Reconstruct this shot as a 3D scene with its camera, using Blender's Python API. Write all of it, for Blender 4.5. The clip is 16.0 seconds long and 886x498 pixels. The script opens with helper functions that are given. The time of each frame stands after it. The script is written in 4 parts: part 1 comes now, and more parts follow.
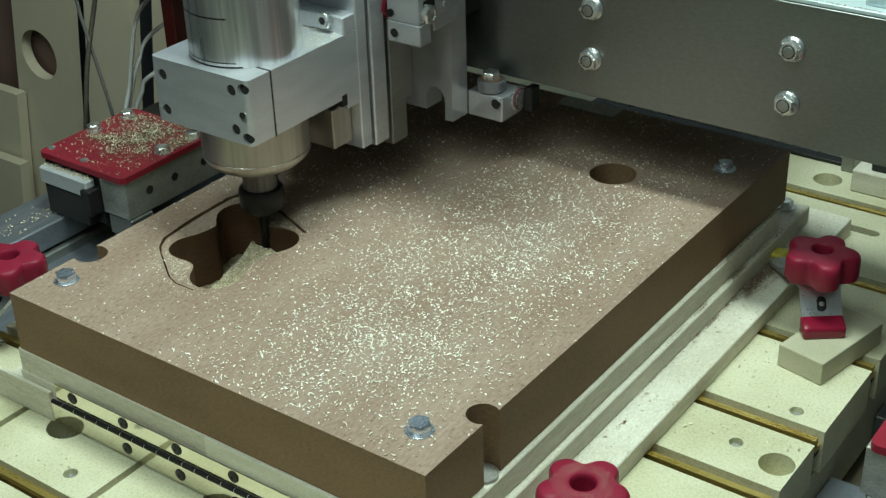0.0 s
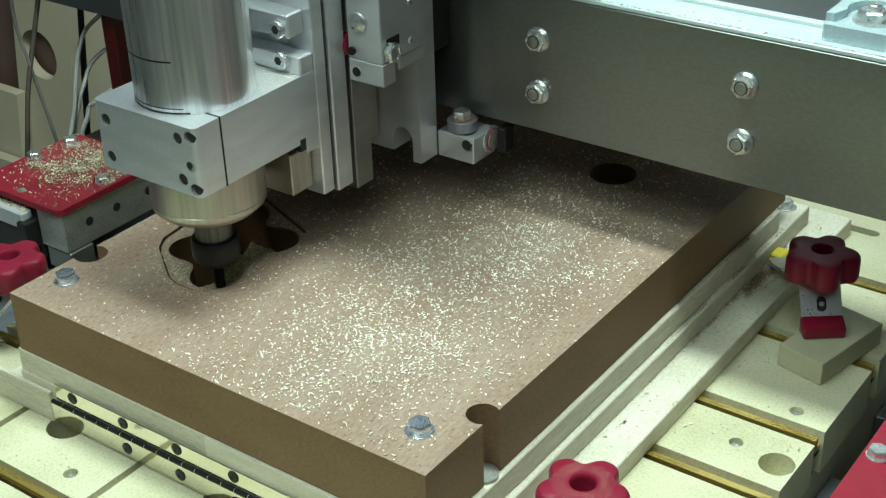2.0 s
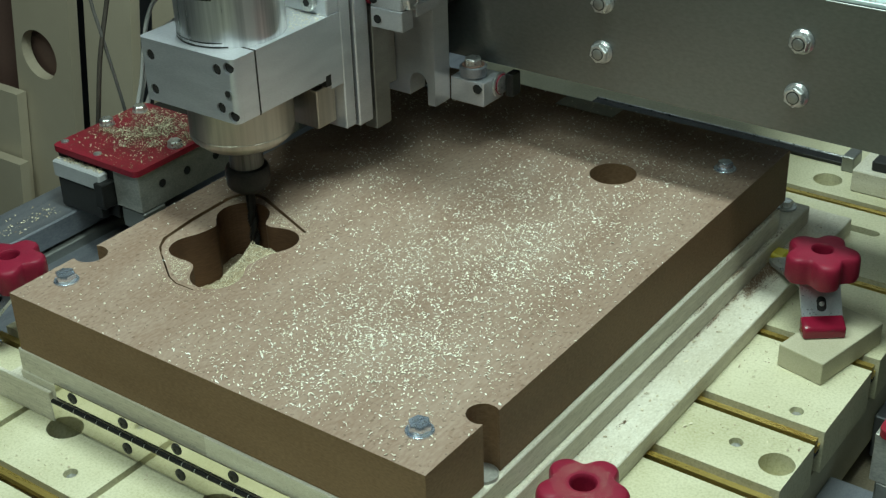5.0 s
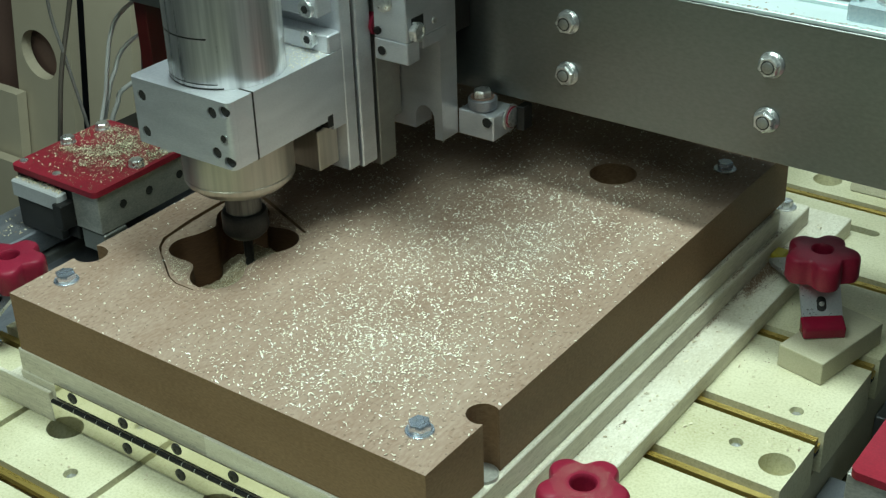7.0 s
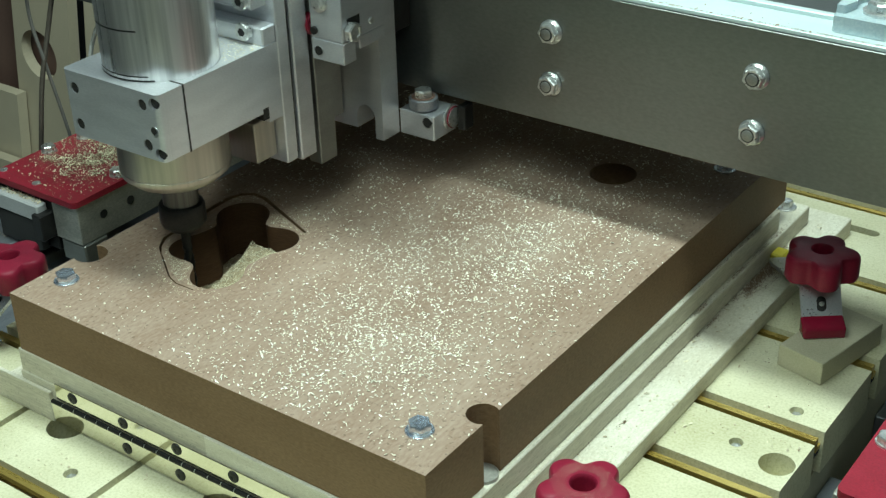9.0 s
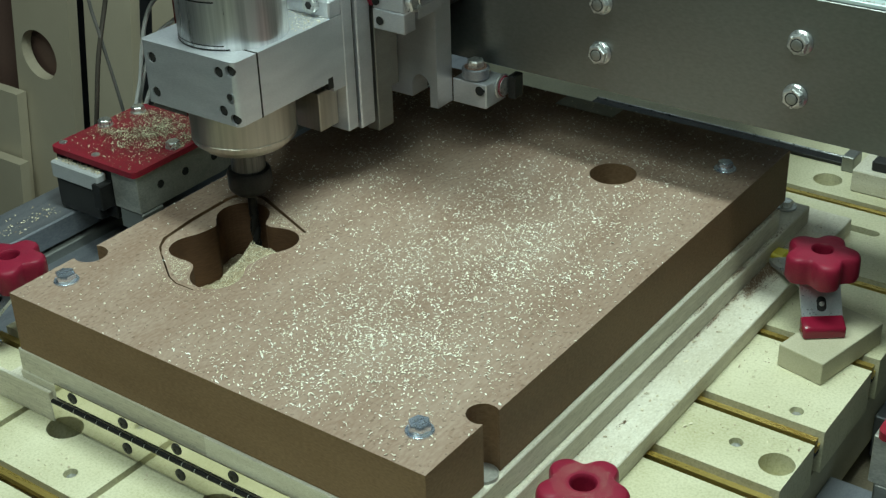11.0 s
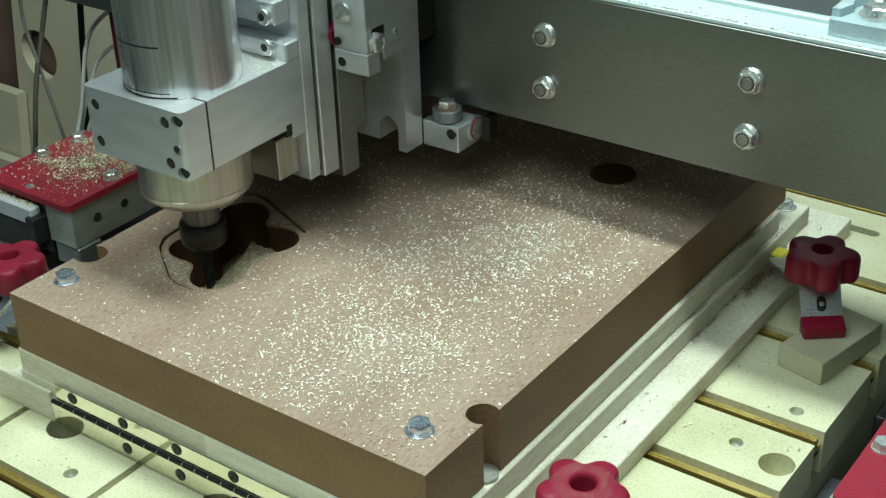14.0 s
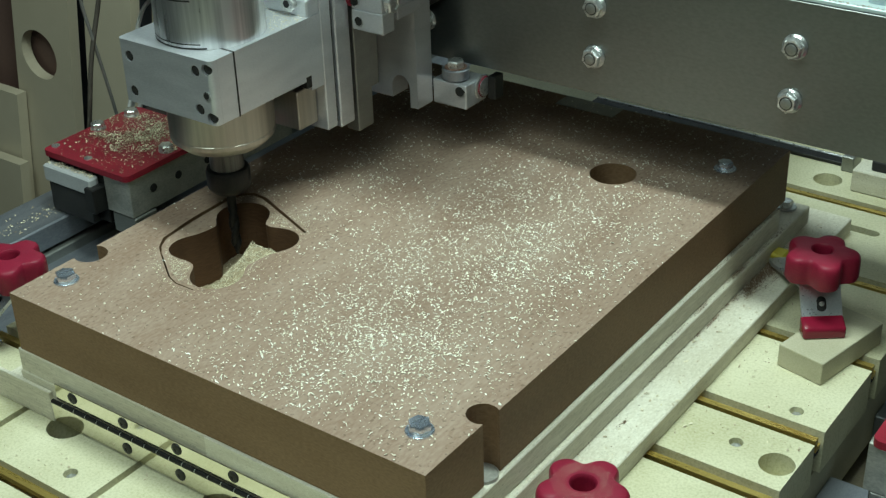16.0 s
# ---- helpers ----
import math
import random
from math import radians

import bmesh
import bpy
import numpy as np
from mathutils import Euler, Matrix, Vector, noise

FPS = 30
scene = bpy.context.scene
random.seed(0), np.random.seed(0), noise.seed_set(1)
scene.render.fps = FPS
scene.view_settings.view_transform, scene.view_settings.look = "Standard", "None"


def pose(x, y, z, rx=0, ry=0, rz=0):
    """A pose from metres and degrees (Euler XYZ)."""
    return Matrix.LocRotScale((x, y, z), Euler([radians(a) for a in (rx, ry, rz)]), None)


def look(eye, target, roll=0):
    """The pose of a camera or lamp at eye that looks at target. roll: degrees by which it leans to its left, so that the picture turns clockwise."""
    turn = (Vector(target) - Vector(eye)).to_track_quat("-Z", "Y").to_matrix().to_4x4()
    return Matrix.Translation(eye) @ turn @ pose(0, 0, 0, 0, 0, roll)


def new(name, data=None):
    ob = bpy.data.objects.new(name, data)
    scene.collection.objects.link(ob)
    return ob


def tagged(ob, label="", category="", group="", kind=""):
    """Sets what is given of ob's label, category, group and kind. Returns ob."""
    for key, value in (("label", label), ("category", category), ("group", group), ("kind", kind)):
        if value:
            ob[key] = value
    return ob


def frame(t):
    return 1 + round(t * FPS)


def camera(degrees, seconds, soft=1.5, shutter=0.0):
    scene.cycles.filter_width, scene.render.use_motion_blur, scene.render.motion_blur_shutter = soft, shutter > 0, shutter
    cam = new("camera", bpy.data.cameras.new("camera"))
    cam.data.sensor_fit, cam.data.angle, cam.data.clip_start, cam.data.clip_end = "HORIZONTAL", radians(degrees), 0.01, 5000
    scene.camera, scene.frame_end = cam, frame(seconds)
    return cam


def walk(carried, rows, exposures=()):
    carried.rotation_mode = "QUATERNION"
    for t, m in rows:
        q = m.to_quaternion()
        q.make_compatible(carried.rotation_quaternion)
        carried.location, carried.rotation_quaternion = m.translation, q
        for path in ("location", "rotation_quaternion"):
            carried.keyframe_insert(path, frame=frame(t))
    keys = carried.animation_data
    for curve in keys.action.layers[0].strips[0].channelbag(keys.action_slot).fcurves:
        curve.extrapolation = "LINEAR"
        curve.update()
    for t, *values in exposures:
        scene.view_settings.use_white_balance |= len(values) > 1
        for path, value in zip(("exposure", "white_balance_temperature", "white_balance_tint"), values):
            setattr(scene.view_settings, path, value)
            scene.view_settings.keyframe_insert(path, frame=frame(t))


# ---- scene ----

# Workshop router table. Metres; the top of the clamped wooden slab is z = 0, its near right corner the origin.
cam = camera(35.8, 16.0, soft=1.3, shutter=0.4)
# how the machine travels: seconds, x, y and z of the tool against its rest
TOOL = [
    (0.00, -0.0128, 0.0253, 0.0008),
    (0.50, 0.0110, 0.0216, -0.0019),
    (1.00, 0.0032, -0.0004, -0.0004),
    (1.50, 0.0026, -0.0268, 0.0009),
    (2.00, 0.0115, -0.0495, 0.0005),
    (2.50, -0.0081, -0.0484, 0.0030),
    (3.00, -0.0279, -0.0333, 0.0045),
    (3.50, -0.0513, -0.0268, 0.0074),
    (4.00, -0.0448, -0.0024, 0.0058),
    (4.20, -0.0438, 0.0080, 0.0053),
    (4.55, -0.0512, 0.0303, 0.0050),
    (5.00, -0.0420, 0.0420, 0.0040),
    (5.45, -0.0278, 0.0279, 0.0023),
    (5.75, -0.0128, 0.0253, 0.0008),
    (6.30, 0.0076, 0.0234, -0.0013),
    (6.50, 0.0123, 0.0142, -0.0014),
    (7.00, 0.0017, -0.0084, 0.0003),
    (7.50, 0.0028, -0.0341, 0.0012),
    (8.00, 0.0047, -0.0547, 0.0019),
    (8.50, -0.0127, -0.0381, 0.0033),
    (9.00, -0.0376, -0.0324, 0.0058),
    (9.20, -0.0473, -0.0294, 0.0068),
    (9.50, -0.0462, -0.0120, 0.0065),
    (9.85, -0.0448, -0.0024, 0.0058),
    (10.05, -0.0438, 0.0080, 0.0053),
    (10.40, -0.0512, 0.0303, 0.0050),
    (10.85, -0.0420, 0.0420, 0.0040),
    (11.30, -0.0278, 0.0279, 0.0023),
    (11.50, -0.0186, 0.0240, 0.0013),
    (12.00, 0.0062, 0.0221, -0.0017),
    (12.50, -0.0000, 0.0000, -0.0001),
    (13.00, -0.0010, -0.0260, 0.0010),
    (13.50, 0.0080, -0.0489, 0.0008),
    (14.00, -0.0095, -0.0399, 0.0026),
    (14.50, -0.0324, -0.0302, 0.0050),
    (15.00, -0.0477, -0.0177, 0.0066),
    (15.50, -0.0404, 0.0069, 0.0050),
    (16.00, -0.0512, 0.0303, 0.0050),
]
EYE, AIM = (0.3787, -0.4831, 0.4951), (-0.1419, 0.2141, 0.0023)
# the film camera opens up a little as the dark beam comes nearer
walk(cam, [(0.0, look(EYE, AIM, -1.91)), (16.0, look(EYE, AIM, -1.91))], [(t, round(0.02 - 4.8 * y, 3)) for t, x, y, z in TOOL])

# ---- light ----
world = bpy.data.worlds.new("workshop_air")
world.use_nodes = True
world.node_tree.nodes["Background"].inputs[0].default_value = (0.9, 1.0, 0.95, 1)
world.node_tree.nodes["Background"].inputs[1].default_value = 0.004
scene.world = world


def area_lamp(name, loc, target, sx, sy, watts, colour):
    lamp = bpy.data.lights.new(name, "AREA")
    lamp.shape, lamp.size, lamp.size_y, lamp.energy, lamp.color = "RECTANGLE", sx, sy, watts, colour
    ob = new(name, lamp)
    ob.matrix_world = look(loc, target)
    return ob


area_lamp("overhead_light", (0.02, 0.18, 1.36), (0.02, 0.18, 0), 0.6, 0.2, 21, (0.79, 1.0, 0.92))
# weak fill added at front right to lift the clamp and right-hand faces
area_lamp("overhead_light", (0.40, -1.0, 1.36), (0.05, 0.2, 0), 1.2, 0.3, 5.4, (0.79, 1.0, 0.92))
area_lamp("overhead_light", (-0.30, -0.50, 1.36), (-0.1, 0.15, 0), 0.8, 0.25, 9.8, (0.79, 1.0, 0.92))
# added cool rear fill with no known fixture; gives sheen on bolts and holder
area_lamp("far_fill", (-0.75, 1.85, 1.28), (-0.1, 0.2, 0), 2.2, 0.5, 7.6, (0.74, 0.96, 1.0))


# ---- materials ----
def mat(name, a, b, scale=30, rough=0.5, metal=0.0, bump=0.1, stretch=(1, 1, 1), fine=600, spec=0.5, vary=0.0, turn=(0, 0, 0), speck=0.0, speck_size=420):
    """Two colours mixed by a coarse and a fine noise, in metres; the fine noise also gives relief and gloss variation."""
    m = bpy.data.materials.new(name)
    m.use_nodes = True
    n, l = m.node_tree.nodes, m.node_tree.links
    p = n["Principled BSDF"]
    tc, mp = n.new("ShaderNodeTexCoord"), n.new("ShaderNodeMapping")
    mp.inputs["Scale"].default_value = stretch
    mp.inputs["Rotation"].default_value = turn
    l.new(tc.outputs["Object"], mp.inputs["Vector"])
    big, small = n.new("ShaderNodeTexNoise"), n.new("ShaderNodeTexNoise")
    big.inputs["Scale"].default_value, big.inputs["Detail"].default_value = scale, 5
    small.inputs["Scale"].default_value, small.inputs["Detail"].default_value = fine, 3
    for t in (big, small):
        l.new(mp.outputs["Vector"], t.inputs["Vector"])
    mix = n.new("ShaderNodeMix")
    mix.data_type, mix.blend_type = "RGBA", "MIX"
    mix.inputs["A"].default_value, mix.inputs["B"].default_value = (*a, 1), (*b, 1)
    add = n.new("ShaderNodeMath")
    add.operation = "MULTIPLY_ADD"
    add.inputs[1].default_value = 0.5
    half = n.new("ShaderNodeMath")
    half.operation, half.inputs[1].default_value = "MULTIPLY", 0.5
    l.new(small.outputs["Fac"], half.inputs[0])
    l.new(big.outputs["Fac"], add.inputs[0])
    l.new(half.outputs[0], add.inputs[2])
    ramp = n.new("ShaderNodeMapRange")
    ramp.inputs[1].default_value, ramp.inputs[2].default_value = 0.36, 0.64
    l.new(add.outputs[0], ramp.inputs[0])
    l.new(ramp.outputs[0], mix.inputs["Factor"])
    colour = mix.outputs["Result"]
    if vary:
        info, hsv, rng = n.new("ShaderNodeObjectInfo"), n.new("ShaderNodeHueSaturation"), n.new("ShaderNodeMapRange")
        rng.inputs[3].default_value, rng.inputs[4].default_value = 1 - vary, 1 + vary
        l.new(info.outputs["Random"], rng.inputs[0])
        l.new(rng.outputs[0], hsv.inputs["Value"])
        l.new(colour, hsv.inputs["Color"])
        colour = hsv.outputs["Color"]
    if speck:
        spots, dark, lim = n.new("ShaderNodeTexNoise"), n.new("ShaderNodeMix"), n.new("ShaderNodeMapRange")
        spots.inputs["Scale"].default_value, spots.inputs["Detail"].default_value = speck_size, 1
        l.new(tc.outputs["Object"], spots.inputs["Vector"])
        l.new(spots.outputs["Fac"], lim.inputs[0])
        lim.inputs[1].default_value, lim.inputs[2].default_value, lim.inputs[4].default_value = 0.64, 0.70, speck
        dark.data_type = "RGBA"
        dark.inputs["B"].default_value = (a[0] * 0.3, a[1] * 0.28, a[2] * 0.25, 1)
        l.new(lim.outputs[0], dark.inputs["Factor"])
        l.new(colour, dark.inputs["A"])
        colour = dark.outputs["Result"]
    l.new(colour, p.inputs["Base Color"])
    rr = n.new("ShaderNodeMapRange")
    rr.inputs[3].default_value, rr.inputs[4].default_value = max(0.03, rough - 0.08), min(1, rough + 0.1)
    l.new(add.outputs[0], rr.inputs[0])
    l.new(rr.outputs[0], p.inputs["Roughness"])
    p.inputs["Metallic"].default_value = metal
    p.inputs["Specular IOR Level"].default_value = spec
    if bump:
        bp = n.new("ShaderNodeBump")
        bp.inputs["Strength"].default_value, bp.inputs["Distance"].default_value = bump, 0.001
        l.new(small.outputs["Fac"], bp.inputs["Height"])
        l.new(bp.outputs["Normal"], p.inputs["Normal"])
    return m


def chip_mat(name, a, b):
    """Shavings: every flake its own shade."""
    m = bpy.data.materials.new(name)
    m.use_nodes = True
    n, l = m.node_tree.nodes, m.node_tree.links
    geo, mix = n.new("ShaderNodeNewGeometry"), n.new("ShaderNodeMix")
    mix.data_type = "RGBA"
    mix.inputs["A"].default_value, mix.inputs["B"].default_value = (*a, 1), (*b, 1)
    l.new(geo.outputs["Random Per Island"], mix.inputs["Factor"])
    l.new(mix.outputs["Result"], n["Principled BSDF"].inputs["Base Color"])
    n["Principled BSDF"].inputs["Roughness"].default_value = 0.75
    return m


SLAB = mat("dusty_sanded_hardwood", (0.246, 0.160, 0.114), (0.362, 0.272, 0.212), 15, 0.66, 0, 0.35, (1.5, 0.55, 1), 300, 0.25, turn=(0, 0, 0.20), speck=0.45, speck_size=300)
# pocket walls: slab wood made darker and redder, recess shade in the colour
POCKET_SHADE = mat("shaded_red_pocket_wood", (0.085, 0.042, 0.022), (0.14, 0.075, 0.040), 18, 0.6, 0, 0.2, (0.4, 0.4, 2.2), 400, 0.25)
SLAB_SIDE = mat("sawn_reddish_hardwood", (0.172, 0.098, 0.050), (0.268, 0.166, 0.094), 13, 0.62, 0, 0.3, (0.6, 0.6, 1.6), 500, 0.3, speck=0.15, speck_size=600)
MDF = mat("pale_fibreboard", (0.47, 0.445, 0.275), (0.70, 0.67, 0.49), 15, 0.6, 0, 0.12, fine=500, spec=0.3, vary=0.05, speck=0.16, speck_size=500)
MDF_EDGE = mat("fibreboard_block", (0.40, 0.375, 0.26), (0.51, 0.475, 0.345), 25, 0.7, 0, 0.15, fine=900, spec=0.25)
PLY = mat("birch_plywood", (0.60, 0.56, 0.44), (0.80, 0.77, 0.66), 14, 0.6, 0, 0.15, (1.6, 0.9, 8), 420, 0.3, speck=0.22, speck_size=650)
PLY_EDGE = mat("plywood_edge", (0.53, 0.49, 0.39), (0.72, 0.68, 0.56), 26, 0.7, 0, 0.2, (0.4, 0.4, 3.0), 260, 0.25, speck=0.25, speck_size=500)
ALU = mat("machined_aluminium", (0.62, 0.64, 0.68), (0.76, 0.78, 0.82), 26, 0.34, 0.7, 0.08, (1, 1, 4), 500)
# upright light and dark colour streaks imitate reflected bands on the spindle
BRUSHED = mat("turned_steel", (0.55, 0.555, 0.56), (0.96, 0.96, 0.96), 32, 0.28, 0.93, 0.05, (1, 1, 0.03), 320)
COLLET = mat("streaked_dark_steel", (0.06, 0.06, 0.06), (0.20, 0.20, 0.19), 160, 0.42, 0.6, 0.1, (1, 1, 0.04), 500)
# brown tint stands in for the slab mirrored in the steel
NOSE = mat("brown_reflection_steel", (0.40, 0.38, 0.34), (0.54, 0.51, 0.455), 45, 0.36, 0.96, 0.04, (1, 1, 0.05), 300)
DARK_ALU = mat("dull_aluminium", (0.27, 0.275, 0.26), (0.38, 0.385, 0.36), 20, 0.45, 0.85, 0.06, (1, 1, 4), 700)
BLOCK_ALU = mat("scuffed_aluminium", (0.36, 0.36, 0.33), (0.58, 0.57, 0.52), 40, 0.40, 0.6, 0.12, (1, 1, 2), 380)
BEAM = mat("grey_steel_bar", (0.192, 0.206, 0.200), (0.240, 0.253, 0.246), 7, 0.30, 0.9, 0.015, (0.5, 1, 1.0), 500)
WHITE_ALU = mat("bright_extrusion", (0.50, 0.60, 0.61), (0.58, 0.69, 0.70), 20, 0.35, 0.25, 0.04, (0.5, 3, 3), 800)
CHROME = mat("zinc_plated_steel", (0.50, 0.52, 0.52), (0.86, 0.87, 0.86), 140, 0.28, 0.88, 0.35, fine=420)
BLUE_ZINC = mat("blue_zinc_steel", (0.62, 0.72, 0.90), (0.86, 0.92, 1.0), 150, 0.20, 0.9, 0.5, fine=230)
# also colours the dark boxes that stand in for the shade of gaps
BLACK = mat("black_steel_and_gap_shade", (0.018, 0.018, 0.018), (0.035, 0.034, 0.033), 60, 0.38, 0.5, 0.1)
# near-black stand-in: the shade inside holes, slots and gaps, put into colour
HOLE_SHADE = mat("hole_shade", (0.012, 0.011, 0.010), (0.02, 0.019, 0.018), 60, 0.7)
RED_PLATE = mat("red_anodised_plate", (0.23, 0.011, 0.026), (0.36, 0.018, 0.040), 40, 0.42, 0.1, 0.05)
RED_DARK = mat("dark_red_upright", (0.055, 0.004, 0.004), (0.080, 0.006, 0.005), 20, 0.45, 0.1, 0.05)
RED_KNOB = mat("crimson_plastic", (0.19, 0.009, 0.029), (0.27, 0.016, 0.041), 60, 0.40, 0, 0.05, fine=1200, spec=0.28)
RED_GLOSS = mat("glossy_crimson_plastic", (0.19, 0.008, 0.026), (0.23, 0.011, 0.032), 60, 0.10, 0, 0.02, fine=1200)
GOLD = mat("gold_anodised_track", (0.52, 0.36, 0.08), (0.74, 0.56, 0.18), 40, 0.28, 0.75, 0.05, (0.3, 4, 4))
STEEL_RAIL = mat("worn_rail_steel", (0.25, 0.27, 0.31), (0.38, 0.40, 0.44), 25, 0.36, 0.7, 0.06, (4, 0.5, 1))
MIRROR = mat("polished_hinge_nickel", (0.74, 0.71, 0.60), (0.80, 0.77, 0.66), 40, 0.08, 1.0, 0.0)
POLISHED = mat("polished_aluminium", (0.62, 0.64, 0.67), (0.74, 0.76, 0.78), 40, 0.28, 0.8, 0.02)
GREY_PLASTIC = mat("grey_wiper_plastic", (0.40, 0.41, 0.42), (0.50, 0.51, 0.52), 40, 0.5)
TAPE = mat("dusty_film", (0.40, 0.40, 0.38), (0.52, 0.52, 0.50), 60, 0.2)
WALL = mat("workshop_wall", (0.13, 0.135, 0.135), (0.18, 0.185, 0.185), 4, 0.8)
CONCRETE = mat("concrete_floor", (0.12, 0.116, 0.108), (0.19, 0.185, 0.172), 5, 0.8)
CEIL = mat("white_ceiling", (0.50, 0.50, 0.48), (0.56, 0.56, 0.54), 3, 0.9)
BG_BOARD = mat("tan_board", (0.52, 0.45, 0.33), (0.60, 0.53, 0.40), 10, 0.7, vary=0.06)
BG_DARK = mat("slate_blue_board", (0.055, 0.06, 0.075), (0.08, 0.085, 0.10), 10, 0.7)
BG_RED = mat("reddish_veneer_board", (0.15, 0.085, 0.07), (0.20, 0.12, 0.095), 8, 0.6, stretch=(1, 4, 0.4))
CABLE = mat("white_cable_sheath", (0.62, 0.62, 0.60), (0.70, 0.70, 0.68), 60, 0.45)
CABLE_DARK = mat("brown_cable_sheath", (0.05, 0.042, 0.034), (0.075, 0.062, 0.05), 60, 0.5)
CABLE_GREY = mat("grey_cable_sheath", (0.15, 0.145, 0.135), (0.20, 0.19, 0.18), 60, 0.5)
RUBBER = mat("black_rubber", (0.02, 0.02, 0.02), (0.03, 0.03, 0.03), 60, 0.7)
HEAP = mat("fine_dust", (0.28, 0.21, 0.125), (0.54, 0.44, 0.29), 300, 0.9, 0, 0.6, fine=1500)
BROWN = chip_mat("brown_dust", (0.16, 0.095, 0.06), (0.33, 0.23, 0.15))
YELLOW = mat("yellow_plastic", (0.55, 0.45, 0.03), (0.62, 0.52, 0.05), 40, 0.4)
CHIPS = chip_mat("wood_shavings", (0.66, 0.60, 0.45), (0.97, 0.96, 0.87))
MIXED = chip_mat("mixed_dark_and_pale_shavings", (0.17, 0.125, 0.07), (0.88, 0.80, 0.58))
DUST = chip_mat("tan_shavings", (0.42, 0.34, 0.23), (0.82, 0.76, 0.58))
CLEAR = mat("milky_acrylic", (0.50, 0.64, 0.70), (0.66, 0.78, 0.82), 70, 0.16)
CLEAR.node_tree.nodes["Principled BSDF"].inputs["Transmission Weight"].default_value = 0.4

# ---- helpers for building ----
ORIGIN = {}


def thing(name, loc, label, category, group=""):
    ob = new(name)
    ob.empty_display_size = 0.02
    ob.location = loc
    ORIGIN[ob.name] = Vector(loc)
    return tagged(ob, label, category, group)


def part(name, bm, material, parent, label="", smooth=True):
    """Links a bmesh, made in the room's metres, as one mesh under a thing or under a part."""
    o = ORIGIN[parent.name] if parent else Vector()
    bmesh.ops.translate(bm, verts=bm.verts, vec=-o)
    bmesh.ops.recalc_face_normals(bm, faces=bm.faces)
    me = bpy.data.meshes.new(name)
    bm.to_mesh(me)
    bm.free()
    me.materials.append(material)
    if smooth:
        for f in me.polygons:
            f.use_smooth = True
        me.set_sharp_from_angle(angle=radians(34))
    ob = new(name, me)
    if parent:
        ob.parent = parent
        ORIGIN[ob.name] = o
    return tagged(ob, label)


def solo(name, bm, material, label, category, group="", kind="", smooth=True):
    ob = part(name, bm, material, None, "", smooth)
    return tagged(ob, label, category, group, kind)


def box(x0, x1, y0, y1, z0, z1, bevel=0.0, bm=None, seg=1):
    bm = bm or bmesh.new()
    r = bmesh.ops.create_cube(bm, size=1, matrix=Matrix.Translation(((x0 + x1) / 2, (y0 + y1) / 2, (z0 + z1) / 2)) @ Matrix.Diagonal((x1 - x0, y1 - y0, z1 - z0, 1)))
    if bevel:
        es = list({e for v in r["verts"] for e in v.link_edges})
        bmesh.ops.bevel(bm, geom=es, offset=bevel, segments=seg, affect="EDGES", profile=0.5)
    return bm


AXES = {"z": Matrix(), "y": Matrix.Rotation(radians(90), 4, "X"), "x": Matrix.Rotation(radians(90), 4, "Y")}


def lathe(profile, at, axis="z", seg=32, bm=None, phase=0.0, turn=None):
    """Spins (radius, height) pairs round an axis through at; both ends closed. Axis y runs towards the viewer (-y)."""
    bm = bm or bmesh.new()
    m = Matrix.Translation(at) @ (turn or AXES[axis])
    rings = []
    for r, h in profile:
        rings.append([bm.verts.new(m @ Vector((r * math.cos(phase + 2 * math.pi * k / seg), r * math.sin(phase + 2 * math.pi * k / seg), h))) for k in range(seg)])
    for a, b in zip(rings, rings[1:]):
        for k in range(seg):
            bm.faces.new((a[k], a[(k + 1) % seg], b[(k + 1) % seg], b[k]))
    bm.faces.new(rings[0][::-1])
    bm.faces.new(rings[-1])
    return bm


def solid(outer, holes, z0, z1, blind=(), m=None):
    """An upright slab from an outline, with through holes, and blind recesses as (loop, floor height)."""
    bm = bmesh.new()

    def ring(loop, z):
        return [bm.verts.new((x, y, z)) for x, y in loop]

    def fill(rings):
        edges = []
        for r in rings:
            for a, b in zip(r, r[1:] + r[:1]):
                edges.append(bm.edges.get((a, b)) or bm.edges.new((a, b)))
        bmesh.ops.triangle_fill(bm, edges=edges, use_beauty=True)

    tops = [ring(l, z1) for l in [outer, *holes, *[b[0] for b in blind]]]
    lows = [ring(l, z0) for l in [outer, *holes]]
    floors = [ring(l, f) for l, f in blind]
    fill(tops)
    fill(lows)
    for f in floors:
        fill([f])
    for t, b in zip(tops, lows + floors):
        for k in range(len(t)):
            q = (k + 1) % len(t)
            bm.faces.new((t[k], t[q], b[q], b[k]))
    if m:
        bmesh.ops.transform(bm, matrix=m, verts=bm.verts)
    return bm


def circle(x, y, r, seg=28):
    return [(x + r * math.cos(2 * math.pi * k / seg), y + r * math.sin(2 * math.pi * k / seg)) for k in range(seg)]


def slot_loop(x, y, half, r, turn=0.0, seg=10):
    """A round-ended slot."""
    out = []
    for side, a0 in ((1, -math.pi / 2), (-1, math.pi / 2)):
        for k in range(seg + 1):
            a = a0 + math.pi * k / seg
            u, v = side * half + r * math.cos(a), r * math.sin(a)
            out.append((x + u * math.cos(turn) - v * math.sin(turn), y + u * math.sin(turn) + v * math.cos(turn)))
    return out


